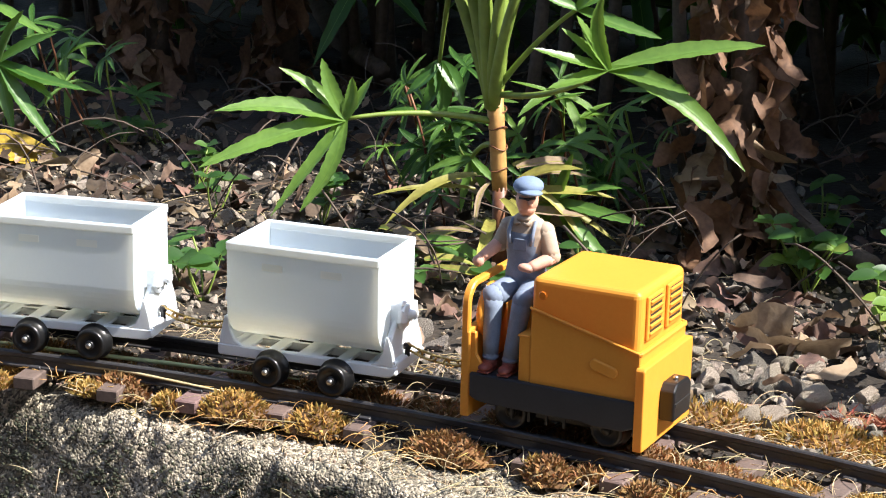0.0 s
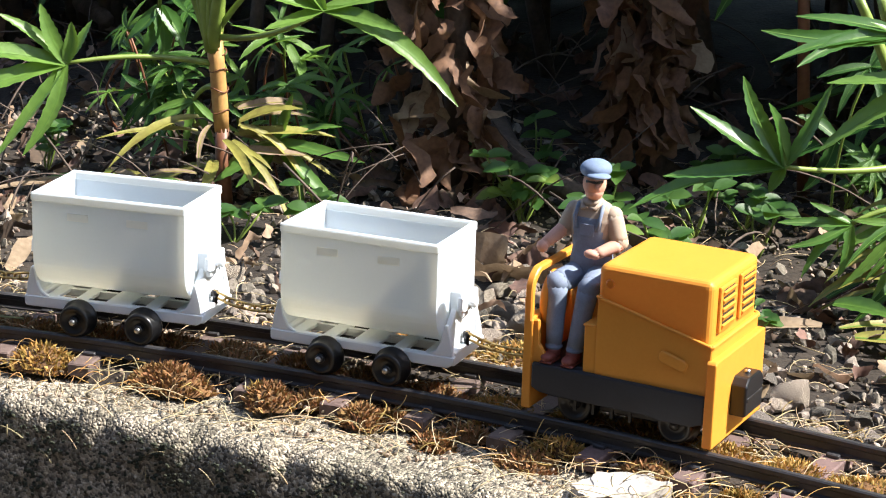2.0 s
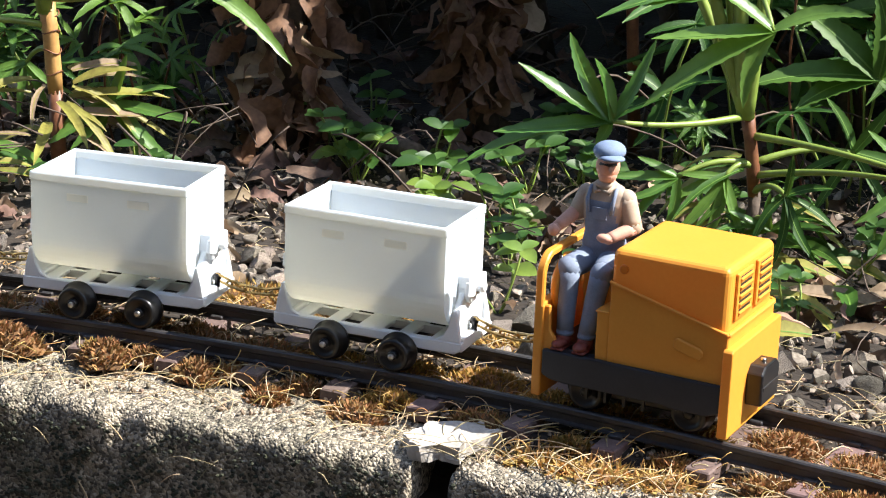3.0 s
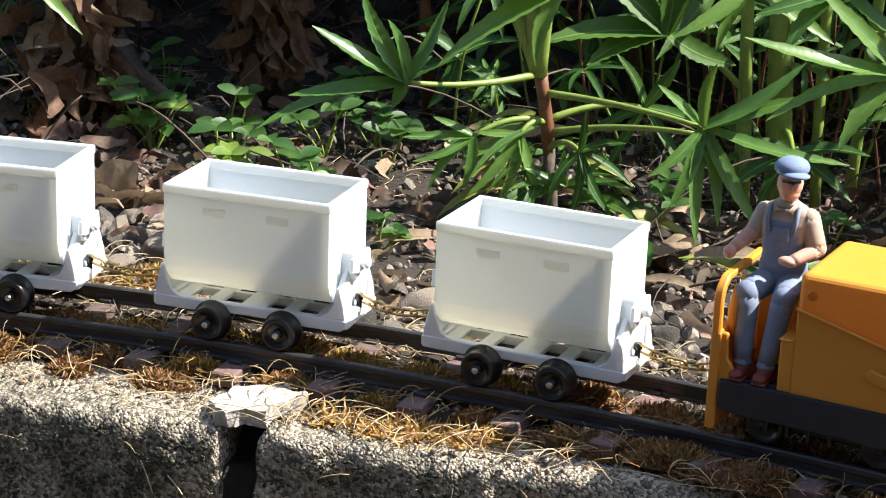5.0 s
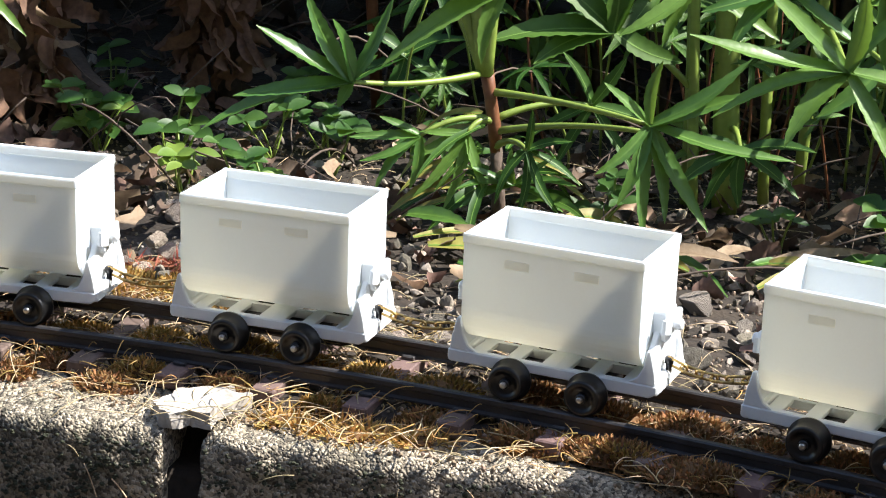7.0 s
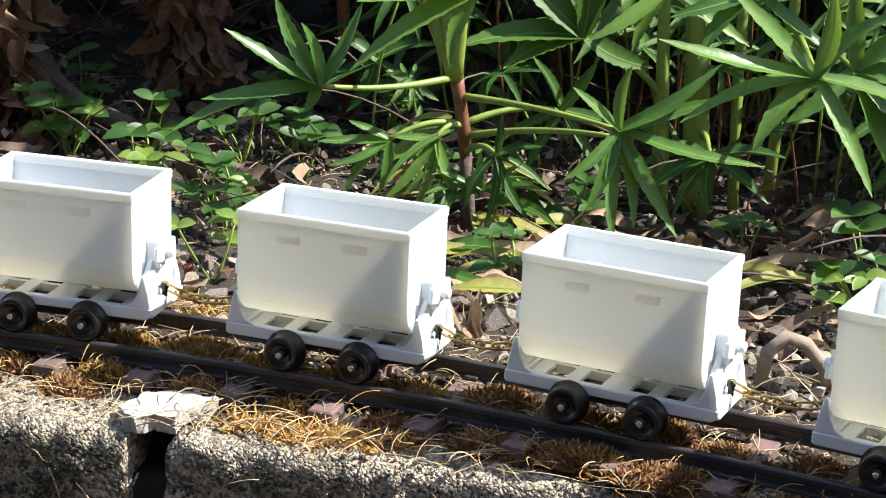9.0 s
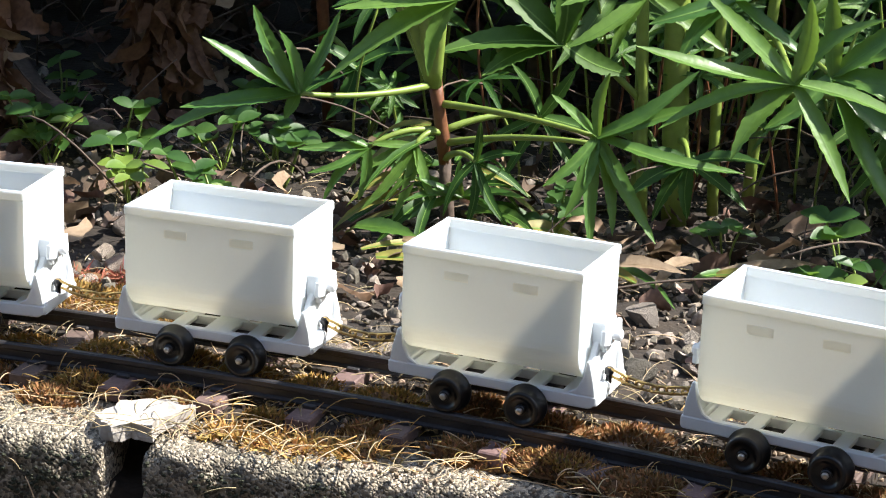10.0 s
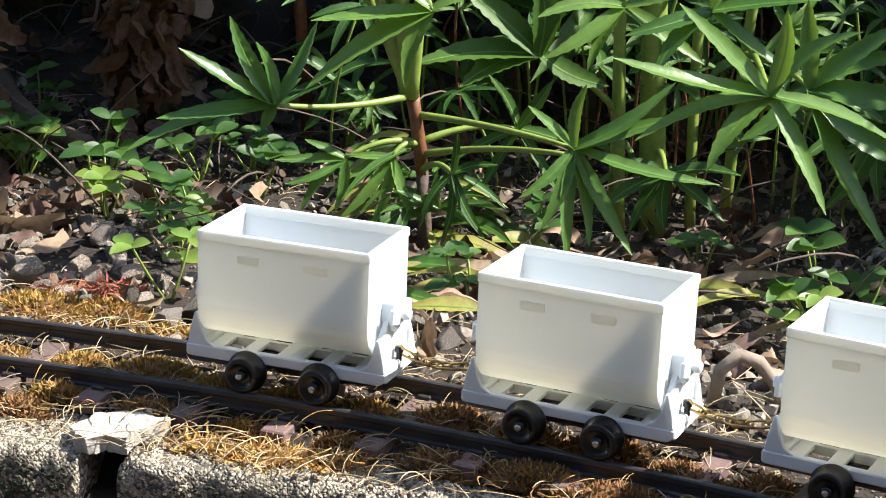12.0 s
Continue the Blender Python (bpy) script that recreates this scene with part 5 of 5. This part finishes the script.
        vs, fs = data[rng.randrange(6) + (6 if r > 0.0035 else 0)]
        m = Matrix.Translation((x, y, ground_z(x, y) + r * 0.3)) @ pose(0, 0, 0, rng.uniform(0, 360), rng.uniform(0, 360), rng.uniform(0, 360)) @ Matrix.Diagonal((r, r * rng.uniform(0.6, 0.9), r * rng.uniform(0.5, 0.8), 1))
        k = len(V)
        V += [m @ v for v in vs]
        Fc += [[i + k for i in f] for f in fs]
    me = bpy.data.meshes.new("gravel")
    me.from_pydata(V, [], Fc)
    me.materials.append(STONEI)
    me.shade_smooth()
    me.set_sharp_from_angle(angle=radians(28))
    tagged(new("gravel", me), "loose grey and brown gravel on dark soil", "gravel", kind="stuff")


def build_litter():
    rng = random.Random(31)
    bm = bmesh.new()
    for _ in range(1700):
        x, y = rng.uniform(-0.8, 0.62), 0.05 + 0.6 * rng.random() ** 1.2
        ty = track_y(max(-0.7, min(0.7, x)))[0]
        if y - ty < (0.135 if -0.16 < x < 0.07 else 0.105) + 0.05 * rng.random():
            continue
        a = rng.uniform(0, 6.28)
        dry_blade(bm, Vector((x, y, ground_z(x, y) + rng.uniform(0.002, 0.007))), Vector((math.cos(a), math.sin(a), rng.uniform(-0.1, 0.25))), rng.uniform(0.008, 0.026), rng.uniform(0.004, 0.012), rng, 0.8)
    tagged(new("leaf_litter", mesh_ob("leaf_litter", bm, LITTER)), "fallen dry brown leaves scattered on the soil", "leaf litter", kind="stuff")
    bm = bmesh.new()
    for _ in range(420):
        x, y = rng.uniform(-0.7, 0.6), 0.06 + 0.4 * rng.random()
        if y - track_y(max(-0.7, min(0.7, x)))[0] < 0.05:
            continue
        a = rng.uniform(0, 6.28)
        dry_blade(bm, Vector((x, y, ground_z(x, y) + rng.uniform(0.003, 0.008))), Vector((math.cos(a), math.sin(a), rng.uniform(-0.1, 0.2))), rng.uniform(0.008, 0.03), rng.uniform(0.003, 0.009), rng)
    tagged(new("pale_litter", mesh_ob("pale_litter", bm, DRYPALE)), "bleached dry leaf scraps scattered on the soil", "leaf litter", kind="stuff")
    # twigs and straw
    V = bmesh.new()
    for _ in range(2500):
        x = rng.uniform(-0.5, 0.5)
        ty, tz = track_y(x)
        y = ty + rng.choice((rng.uniform(-0.075, -0.03), rng.uniform(-0.02, 0.02), rng.uniform(0.02, 0.07), rng.uniform(0.0, 0.4)))
        if y < -0.078:
            continue
        a, l = rng.uniform(0, 6.28), rng.uniform(0.008, 0.035)
        z = max(ground_z(x, y), -0.0115 if y < -0.02 else -1) + rng.uniform(0.0006, 0.004)
        add_tube(V, bend((x, y, z), (x + l * math.cos(a), max(-0.084, y + l * math.sin(a)), z + rng.uniform(-0.001, 0.004)), rng.uniform(0, 0.004), 5, rng.uniform(-0.003, 0.003)), rng.uniform(0.0001, 0.00026), 4)
    # scraps caught on the kerb's face
    for _ in range(90):
        x, z = rng.uniform(-0.45, 0.45), rng.uniform(-0.09, -0.016)
        a, l = rng.uniform(0, 6.28), rng.uniform(0.004, 0.016)
        add_tube(V, bend((x, -0.0825 - face_lean(x, z), z), (x + l * math.cos(a), -0.083 - face_lean(x, z + l * math.sin(a)), z + l * math.sin(a)), 0.001, 4, 0.0), rng.uniform(0.00012, 0.0003), 4)
    tagged(new("dry_straw", mesh_ob("dry_straw", V, STRAW)), "thin dry straw and grass bits along the track", "straw", kind="stuff")
    V = bmesh.new()
    for _ in range(380):
        x, y = rng.uniform(-0.8, 0.6), rng.uniform(0.12, 0.7)
        a, l = rng.uniform(0, 6.28), rng.uniform(0.03, 0.1)
        z = ground_z(x, y) + rng.uniform(0.002, 0.02)
        add_tube(V, bend((x, y, z), (x + l * math.cos(a), y + l * math.sin(a), z + rng.uniform(-0.01, 0.05)), rng.uniform(-0.005, 0.02), 6, rng.uniform(-0.02, 0.02)), rng.uniform(0.0003, 0.0007), 4)
    tagged(new("dry_twigs", mesh_ob("dry_twigs", V, BARK)), "thin dry twigs lying in the shade", "twigs", kind="stuff")
    # fine crumbs of soil and grit
    tet = bmesh.new()
    bmesh.ops.create_icosphere(tet, subdivisions=1, radius=1)
    vs, fs = [v.co.copy() for v in tet.verts], [[v.index for v in f.verts] for f in tet.faces]
    tet.free()
    VV, FF = [], []
    for i in range(14000):
        x = rng.uniform(-0.6, 0.55)
        ty, tz = track_y(x)
        y = rng.uniform(-0.03, 0.36) if i < 8000 else ty + rng.uniform(-0.062, 0.045)
        if y < -0.078 or (i < 8000 and y < ty - 0.035):
            continue
        r = rng.uniform(0.0005, 0.0017)
        m = Matrix.Translation((x, y, max(ground_z(x, y), -0.0125) + r * 0.4)) @ pose(0, 0, 0, rng.uniform(0, 360), rng.uniform(0, 360), 0) @ Matrix.Diagonal((r, r * 0.7, r * 0.6, 1))
        k = len(VV)
        VV += [m @ v for v in vs]
        FF += [[i + k for i in f] for f in fs]
    me = bpy.data.meshes.new("soil_grit")
    me.from_pydata(VV, [], FF)
    me.materials.append(GRIT)
    tagged(new("soil_grit", me), "fine brown grit and soil crumbs", "grit", kind="stuff")
    # dark algae crusts in patches on the kerb's face, also there to deepen its shade
    VV, FF = [], []
    while len(VV) < 12 * 9000:
        x, z = rng.uniform(-0.46, 0.46), rng.uniform(-0.11, -0.0175)
        if 0.086 < x < 0.106 or fbm(Vector((x * 60, z * 60, 4)), 3) < -0.25 + 0.5 * rng.random():
            continue
        r = rng.uniform(0.0005, 0.0013)
        m = Matrix.Translation((x, -0.0806 - face_lean(x, z) - 0.016 * max(0, -0.02 - z) - 0.0004 * rng.random(), z)) @ pose(0, 0, 0, rng.uniform(0, 360), rng.uniform(-25, 25), rng.uniform(-25, 25)) @ Matrix.Diagonal((r, r * 0.6, r * 0.8, 1))
        k = len(VV)
        VV += [m @ v for v in vs]
        FF += [[i + k for i in f] for f in fs]
    me = bpy.data.meshes.new("algae_crust")
    me.from_pydata(VV, [], FF)
    me.materials.append(ALGAE)
    tagged(new("algae_crust", me), "dark green algae crust that also deepens the kerb face's shade", "algae", kind="stuff")
    # a fallen grey branch in the shade
    b = thing("fallen_branch", "weathered grey fallen branch on the soil", "branch", "fallen branches")
    part("limb", tube([(-0.158, 0.390, 0.03), (-0.115, 0.330, 0.018), (-0.082, 0.293, 0.014), (-0.045, 0.272, 0.012)], [0.009, 0.008, 0.0075, 0.006], 9), BARK, b)
    b = thing("fallen_branch", "thin grey fallen branch under dead stems", "branch", "fallen branches")
    part("limb", tube([(-0.74, 0.730, 0.060), (-0.66, 0.645, 0.045), (-0.585, 0.565, 0.035), (-0.50, 0.495, 0.03)], [0.010, 0.010, 0.009, 0.006], 9), BARK, b)
    # spotted yellow leaf
    bm = bmesh.new()
    round_leaf(bm, Vector((-0.655, 0.225, ground_z(-0.655, 0.225) + 0.010)), Vector((1, 0.5, -0.03)), Vector((0.1, -0.7, 1)), 0.075, 0.026)
    tagged(new("fallen_leaf", mesh_ob("fallen_leaf", bm, YLEAF)), "yellow fallen leaf with black spots", "leaf")


def build_moss(x, y, rx, ry, h, count, mat_, seed, label, l=0.0032):
    """A cushion of moss: a low dome with fine upright shoots."""
    rng = random.Random(seed)
    c = thing("moss_cushion", label, "moss", "moss cushions")
    z0 = max(ground_z(x, y), -0.0125 if y < -0.02 else -1) - 0.001
    bm = bmesh.new()
    rings = []
    for j in range(6):
        u = j / 5
        ring = []
        for i in range(18):
            a = 6.283 * i / 18
            k = 1 + 0.22 * noise.noise(Vector((x * 50 + math.cos(a) * 1.3, y * 50 + math.sin(a) * 1.3, 0)))
            ring.append(bm.verts.new((x + rx * k * u * math.cos(a), y + ry * k * u * math.sin(a), z0 + h * (1 - u * u) * (1 + 0.2 * noise.noise(Vector((x * 9 + a, u * 3, 0)))))))
        rings.append(ring)
    for p, q in zip(rings, rings[1:]):
        for i in range(18):
            bm.faces.new((p[i], p[(i + 1) % 18], q[(i + 1) % 18], q[i]))
    bmesh.ops.remove_doubles(bm, verts=bm.verts, dist=1e-6)
    part("cushion", bm, MOSSBASE, c, smooth=True)
    V, Fc = [], []
    for _ in range(count):
        a, u = rng.uniform(0, 6.283), math.sqrt(rng.random())
        k = 1 + 0.22 * noise.noise(Vector((x * 50 + math.cos(a) * 1.3, y * 50 + math.sin(a) * 1.3, 0)))
        p = Vector((x + rx * k * u * math.cos(a), y + ry * k * u * math.sin(a), z0 + h * (1 - u * u) - 0.0003))
        d = Vector((math.cos(a) * u * 0.9 + rng.uniform(-0.6, 0.6), math.sin(a) * u * 0.9 + rng.uniform(-0.6, 0.6), rng.uniform(0.4, 1.2) if l < 0.006 else rng.uniform(-0.05, 0.55))).normalized()
        s = d.cross(Vector((rng.uniform(-1, 1), rng.uniform(-1, 1), 0.3))).normalized() * rng.uniform(0.00035, 0.0006)
        ll = l * rng.uniform(0.5, 1.3)
        b = (Matrix.Rotation(rng.uniform(0, 6.283), 3, d) @ d.orthogonal().normalized()) * ll * (rng.uniform(-0.3, 0.3) if l < 0.006 else rng.uniform(-0.9, 0.9))
        n = len(V)
        V += [p - s, p + s, p + d * ll * 0.6 + b * 0.4 + s * 0.9, p + d * ll * 0.6 + b * 0.4 - s * 0.9, p + d * ll + b]
        Fc += [(n, n + 1, n + 2, n + 3), (n + 3, n + 2, n + 4)]
    me = bpy.data.meshes.new("fuzz")
    me.from_pydata(V, [], Fc)
    me.materials.append(mat_)
    o = new("fuzz", me)
    o.parent = c
    return c


def build_mosses():
    brown, rust, yel = "brown moss cushion beside the sleepers", "rust brown moss cushion on the kerb", "golden dry moss patch beside the rail"
    k = 100
    for x, y, rx, ry, h, n, m, lab, l in (
            (-0.215, -0.055, 0.020, 0.012, 0.010, 700, MOSSY, brown, 0.003), (-0.177, -0.046, 0.017, 0.011, 0.009, 600, MOSSY, brown, 0.003), (-0.114, -0.042, 0.020, 0.011, 0.010, 700, MOSS, brown, 0.003), (-0.066, -0.040, 0.011, 0.010, 0.009, 500, MOSS, rust, 0.003),
            (-0.024, -0.038, 0.010, 0.009, 0.008, 450, MOSS, rust, 0.003), (0.012, -0.043, 0.009, 0.008, 0.006, 400, MOSS, rust, 0.003), (0.052, -0.043, 0.014, 0.009, 0.006, 450, MOSS, rust, 0.003), (-0.275, -0.062, 0.017, 0.010, 0.009, 600, MOSS, brown, 0.003),
            (-0.326, -0.066, 0.020, 0.011, 0.011, 700, MOSSY, brown, 0.003), (-0.36, -0.07, 0.02, 0.01, 0.010, 600, MOSS, brown, 0.003), (-0.40, -0.075, 0.02, 0.012, 0.009, 600, MOSS, brown, 0.003),
            (0.158, -0.060, 0.026, 0.010, 0.003, 480, GOLD, yel, 0.0062), (0.184, -0.058, 0.016, 0.008, 0.003, 260, GOLD, yel, 0.0062), (0.132, -0.056, 0.014, 0.007, 0.003, 220, GOLD, yel, 0.0062), (0.235, -0.053, 0.024, 0.010, 0.006, 650, MOSS, rust, 0.003), (0.262, -0.059, 0.022, 0.010, 0.007, 700, MOSS, rust, 0.003), (0.292, -0.069, 0.024, 0.009, 0.006, 600, MOSS, rust, 0.003), (0.33, -0.088, 0.026, 0.012, 0.006, 500, MOSS, rust, 0.003),
            (0.015, 0.062, 0.030, 0.020, 0.007, 900, MOSSY, yel, 0.004), (0.045, 0.066, 0.020, 0.016, 0.007, 600, MOSSY, yel, 0.004), (0.015, 0.090, 0.018, 0.008, 0.006, 170, MOSSR, "red fruiting moss beside the track", 0.006), (0.039, 0.094, 0.014, 0.007, 0.006, 130, MOSSR, "red fruiting moss beside the track", 0.006),
            (-0.04, 0.062, 0.03, 0.018, 0.005, 600, MOSSY, yel, 0.004), (0.085, 0.05, 0.02, 0.012, 0.004, 400, MOSSY, yel, 0.004)):
        k += 1
        build_moss(x, y, rx, ry, h, n, m, k, lab, l)
    # between the rails
    rng = random.Random(3)
    for i in range(34):
        s = -0.56 + 0.0325 * i
        p, a = track(s, rng.uniform(-0.006, 0.006))
        m = MOSSY if 0.08 < s < 0.20 or (0.0 < s < 0.06) else MOSS
        build_moss(p.x, p.y, rng.uniform(0.017, 0.022), rng.uniform(0.013, 0.017), rng.uniform(0.006, 0.0085), 750, m, 300 + i, "low moss growing between the rails", 0.003)


def build_verge():
    """Low tufts and dry grass that fill the strip outside the near rail."""
    rng = random.Random(17)
    for i in range(22):
        s = -0.46 + 0.0407 * i + rng.uniform(-0.006, 0.006)
        if min(abs(s - q) for q in SLEEPERS) < 0.009:
            s += 0.013
        p, a = track(s, -0.0325 + rng.uniform(-0.003, 0.002))
        build_moss(p.x, p.y, rng.uniform(0.008, 0.013), rng.uniform(0.0045, 0.007), rng.uniform(0.004, 0.0065), 260, rng.choice((MOSS, MOSS, MOSSY)), 500 + i, "small ragged moss tuft along the rail", 0.0035)
    bm = bmesh.new()
    for _ in range(520):
        x = rng.uniform(-0.40, 0.42)
        ty, tz = track_y(x)
        y = max(-0.077, ty + rng.choice((rng.uniform(-0.060, -0.026), rng.gauss(-0.036, 0.008), rng.uniform(0.026, 0.06))))
        a, l = rng.gauss(0, 0.9), rng.uniform(0.004, 0.015)
        z = max(ground_z(x, y), -0.0115 if y < -0.02 else -1) + rng.uniform(0.001, 0.006)
        add_tube(bm, bend((x, y, z), (x + l * math.cos(a), max(-0.083, y + l * math.sin(a)), z + rng.uniform(-0.002, 0.005)), rng.uniform(-0.001, 0.003), 5, rng.uniform(-0.004, 0.004)), rng.uniform(0.0001, 0.00024), 4)
    tagged(new("dead_grass", mesh_ob("dead_grass", bm, GOLD)), "golden dead grass bits matted along the rails", "dead grass", kind="stuff")


def build_small_finds():
    # long pale blade across the rails
    bm = tube([(-0.365, -0.072, 0.004), (-0.31, -0.060, 0.0045), (-0.26, -0.045, 0.004), (-0.20, -0.028, 0.0035)], [0.0006, 0.0011, 0.0011, 0.0004], 6)
    tagged(new("grass_blade", mesh_ob("grass_blade", bm, PALEGREEN)), "long pale green grass blade lying across rails", "grass blade")
    bm = tube([(-0.335, -0.078, 0.003), (-0.27, -0.060, 0.002), (-0.21, -0.049, -0.001)], [0.0004, 0.0008, 0.0004], 6)
    tagged(new("grass_blade", mesh_ob("grass_blade", bm, STRAW)), "long dry straw lying beside the rail", "grass blade")
    # pale split stalks standing in the gravel
    rng = random.Random(12)
    b = thing("dry_stalk", "bundle of pale split dry stalks in the gravel", "dry stalk")
    for i in range(6):
        bm = bmesh.new()
        x, y = 0.197 + rng.uniform(-0.006, 0.006), 0.052 + rng.uniform(-0.006, 0.006)
        dry_blade(bm, Vector((x, y, ground_z(x, y) - 0.001)), Vector((rng.uniform(-0.7, 0.2), rng.uniform(-0.2, 0.5), 0.9)), rng.uniform(0.018, 0.028), rng.uniform(0.003, 0.0055), rng, 0.35)
        part("blade", bm, DRYPALE, b)
    r = thing("bent_root", "grey bent root end sticking out of gravel", "root")
    part("limb", tube([(0.318, 0.038, -0.006), (0.320, 0.037, 0.008), (0.327, 0.040, 0.0145), (0.335, 0.044, 0.011), (0.343, 0.046, 0.001), (0.346, 0.046, -0.008)], [0.0028, 0.0030, 0.0032, 0.003, 0.0028, 0.0026], 9), BARK2, r)
    for x, y, l, w, a in ((-0.045, 0.156, 0.05, 0.022, 0.2), (-0.030, 0.160, 0.04, 0.018, 2.6), (0.16, 0.225, 0.035, 0.010, 0.1), (0.225, 0.16, 0.03, 0.012, 0.6)):
        bm = bmesh.new()
        dry_blade(bm, Vector((x - 0.4 * l, y, ground_z(x, y) + 0.008)), Vector((math.cos(a), math.sin(a), -0.05)), l, w, random.Random(int(1000 * (x + 1))), 0.5)
        tagged(new("fallen_leaf", mesh_ob("fallen_leaf", bm, DRYPALE)), "large curled pale brown leaf on the gravel", "leaf", "fallen leaves")


def build_lance_leaves():
    """Long narrow leaves that have dropped on the gravel."""
    rng = random.Random(91)
    for cx, cy, n in ((0.225, 0.135, 13), (0.15, 0.15, 8), (0.31, 0.15, 6), (-0.25, 0.17, 9), (-0.30, 0.20, 5)):
        for i in range(n):
            x, y = cx + rng.gauss(0, 0.028), cy + rng.gauss(0, 0.018)
            a = rng.gauss(0.1, 0.5) + (math.pi if rng.random() < 0.4 else 0)
            bm = bmesh.new()
            add_leaflet(bm, Vector((x, y, ground_z(x, y) + rng.uniform(0.006, 0.014))), Vector((math.cos(a), math.sin(a), rng.uniform(-0.05, 0.25))), Vector((0, -0.5, 1)), rng.uniform(0.03, 0.065), rng.uniform(0.004, 0.009), rng.uniform(0.1, 0.3), rng, n=13)
            dry = i % 4 == 0
            tagged(new("fallen_leaf", mesh_ob("fallen_leaf", bm, [DRYPALE if dry else LIME if i % 2 else LEAF, RIB if not dry else DRYPALE])), "long narrow bleached leaf fallen on the gravel" if dry else "long narrow green leaf lying on the gravel", "leaf", "fallen lance leaves")


def build_broken_block():
    """A jagged flat slab of pale mortar over the joint."""
    rng = random.Random(8)
    bm = bmesh.new()
    n = 15
    out = []
    for i in range(n):
        a = 6.283 * i / n
        k = 1 + rng.uniform(-0.28, 0.22)
        out.append((0.0965 + 0.016 * k * math.cos(a) + 0.25 * 0.016 * math.sin(a), -0.058 + 0.0165 * k * math.sin(a)))
    prism_ = add_prism(bm, out, "z", -0.0135, -0.0065)
    bmesh.ops.triangulate(prism_, faces=prism_.faces)
    bmesh.ops.subdivide_edges(prism_, edges=prism_.edges, cuts=3, use_grid_fill=True)
    for v in prism_.verts:
        v.co += Vector((fbm(v.co * 170, 3), fbm(v.co * 170 + Vector((5, 0, 0)), 3), 1.2 * fbm(v.co * 120 + Vector((0, 7, 0)), 3))) * 0.0011
        v.co.z += (v.co.x - 0.0965) * 0.08
    tagged(new("stone", mesh_ob("stone", prism_, PALE2)), "flat pale broken slab over the kerb joint", "stone")


build_front_plants()
build_shrubs()
build_shade_shrub()
build_weeds()
build_dead_bunch(-0.133, 0.285, -0.002, 0.26, 0.025, 295, 1, "dead stem with curled brown leaves down to the soil")
build_dead_bunch(-0.036, 0.34, 0.030, 0.26, 0.023, 260, 2, "dead stem with hanging brown leaves in the shade", False)
build_dead_bunch(-0.655, 0.42, 0.012, 0.26, 0.028, 240, 3, "dead stem with dark brown leaves in the shade", False)
build_dead_bunch(-0.575, 0.47, 0.012, 0.26, 0.024, 200, 4, "thin dead stem with ragged brown leaves", False)
build_stones()
build_litter()
build_mosses()
build_verge()
build_small_finds()
build_lance_leaves()
build_broken_block()


motions()
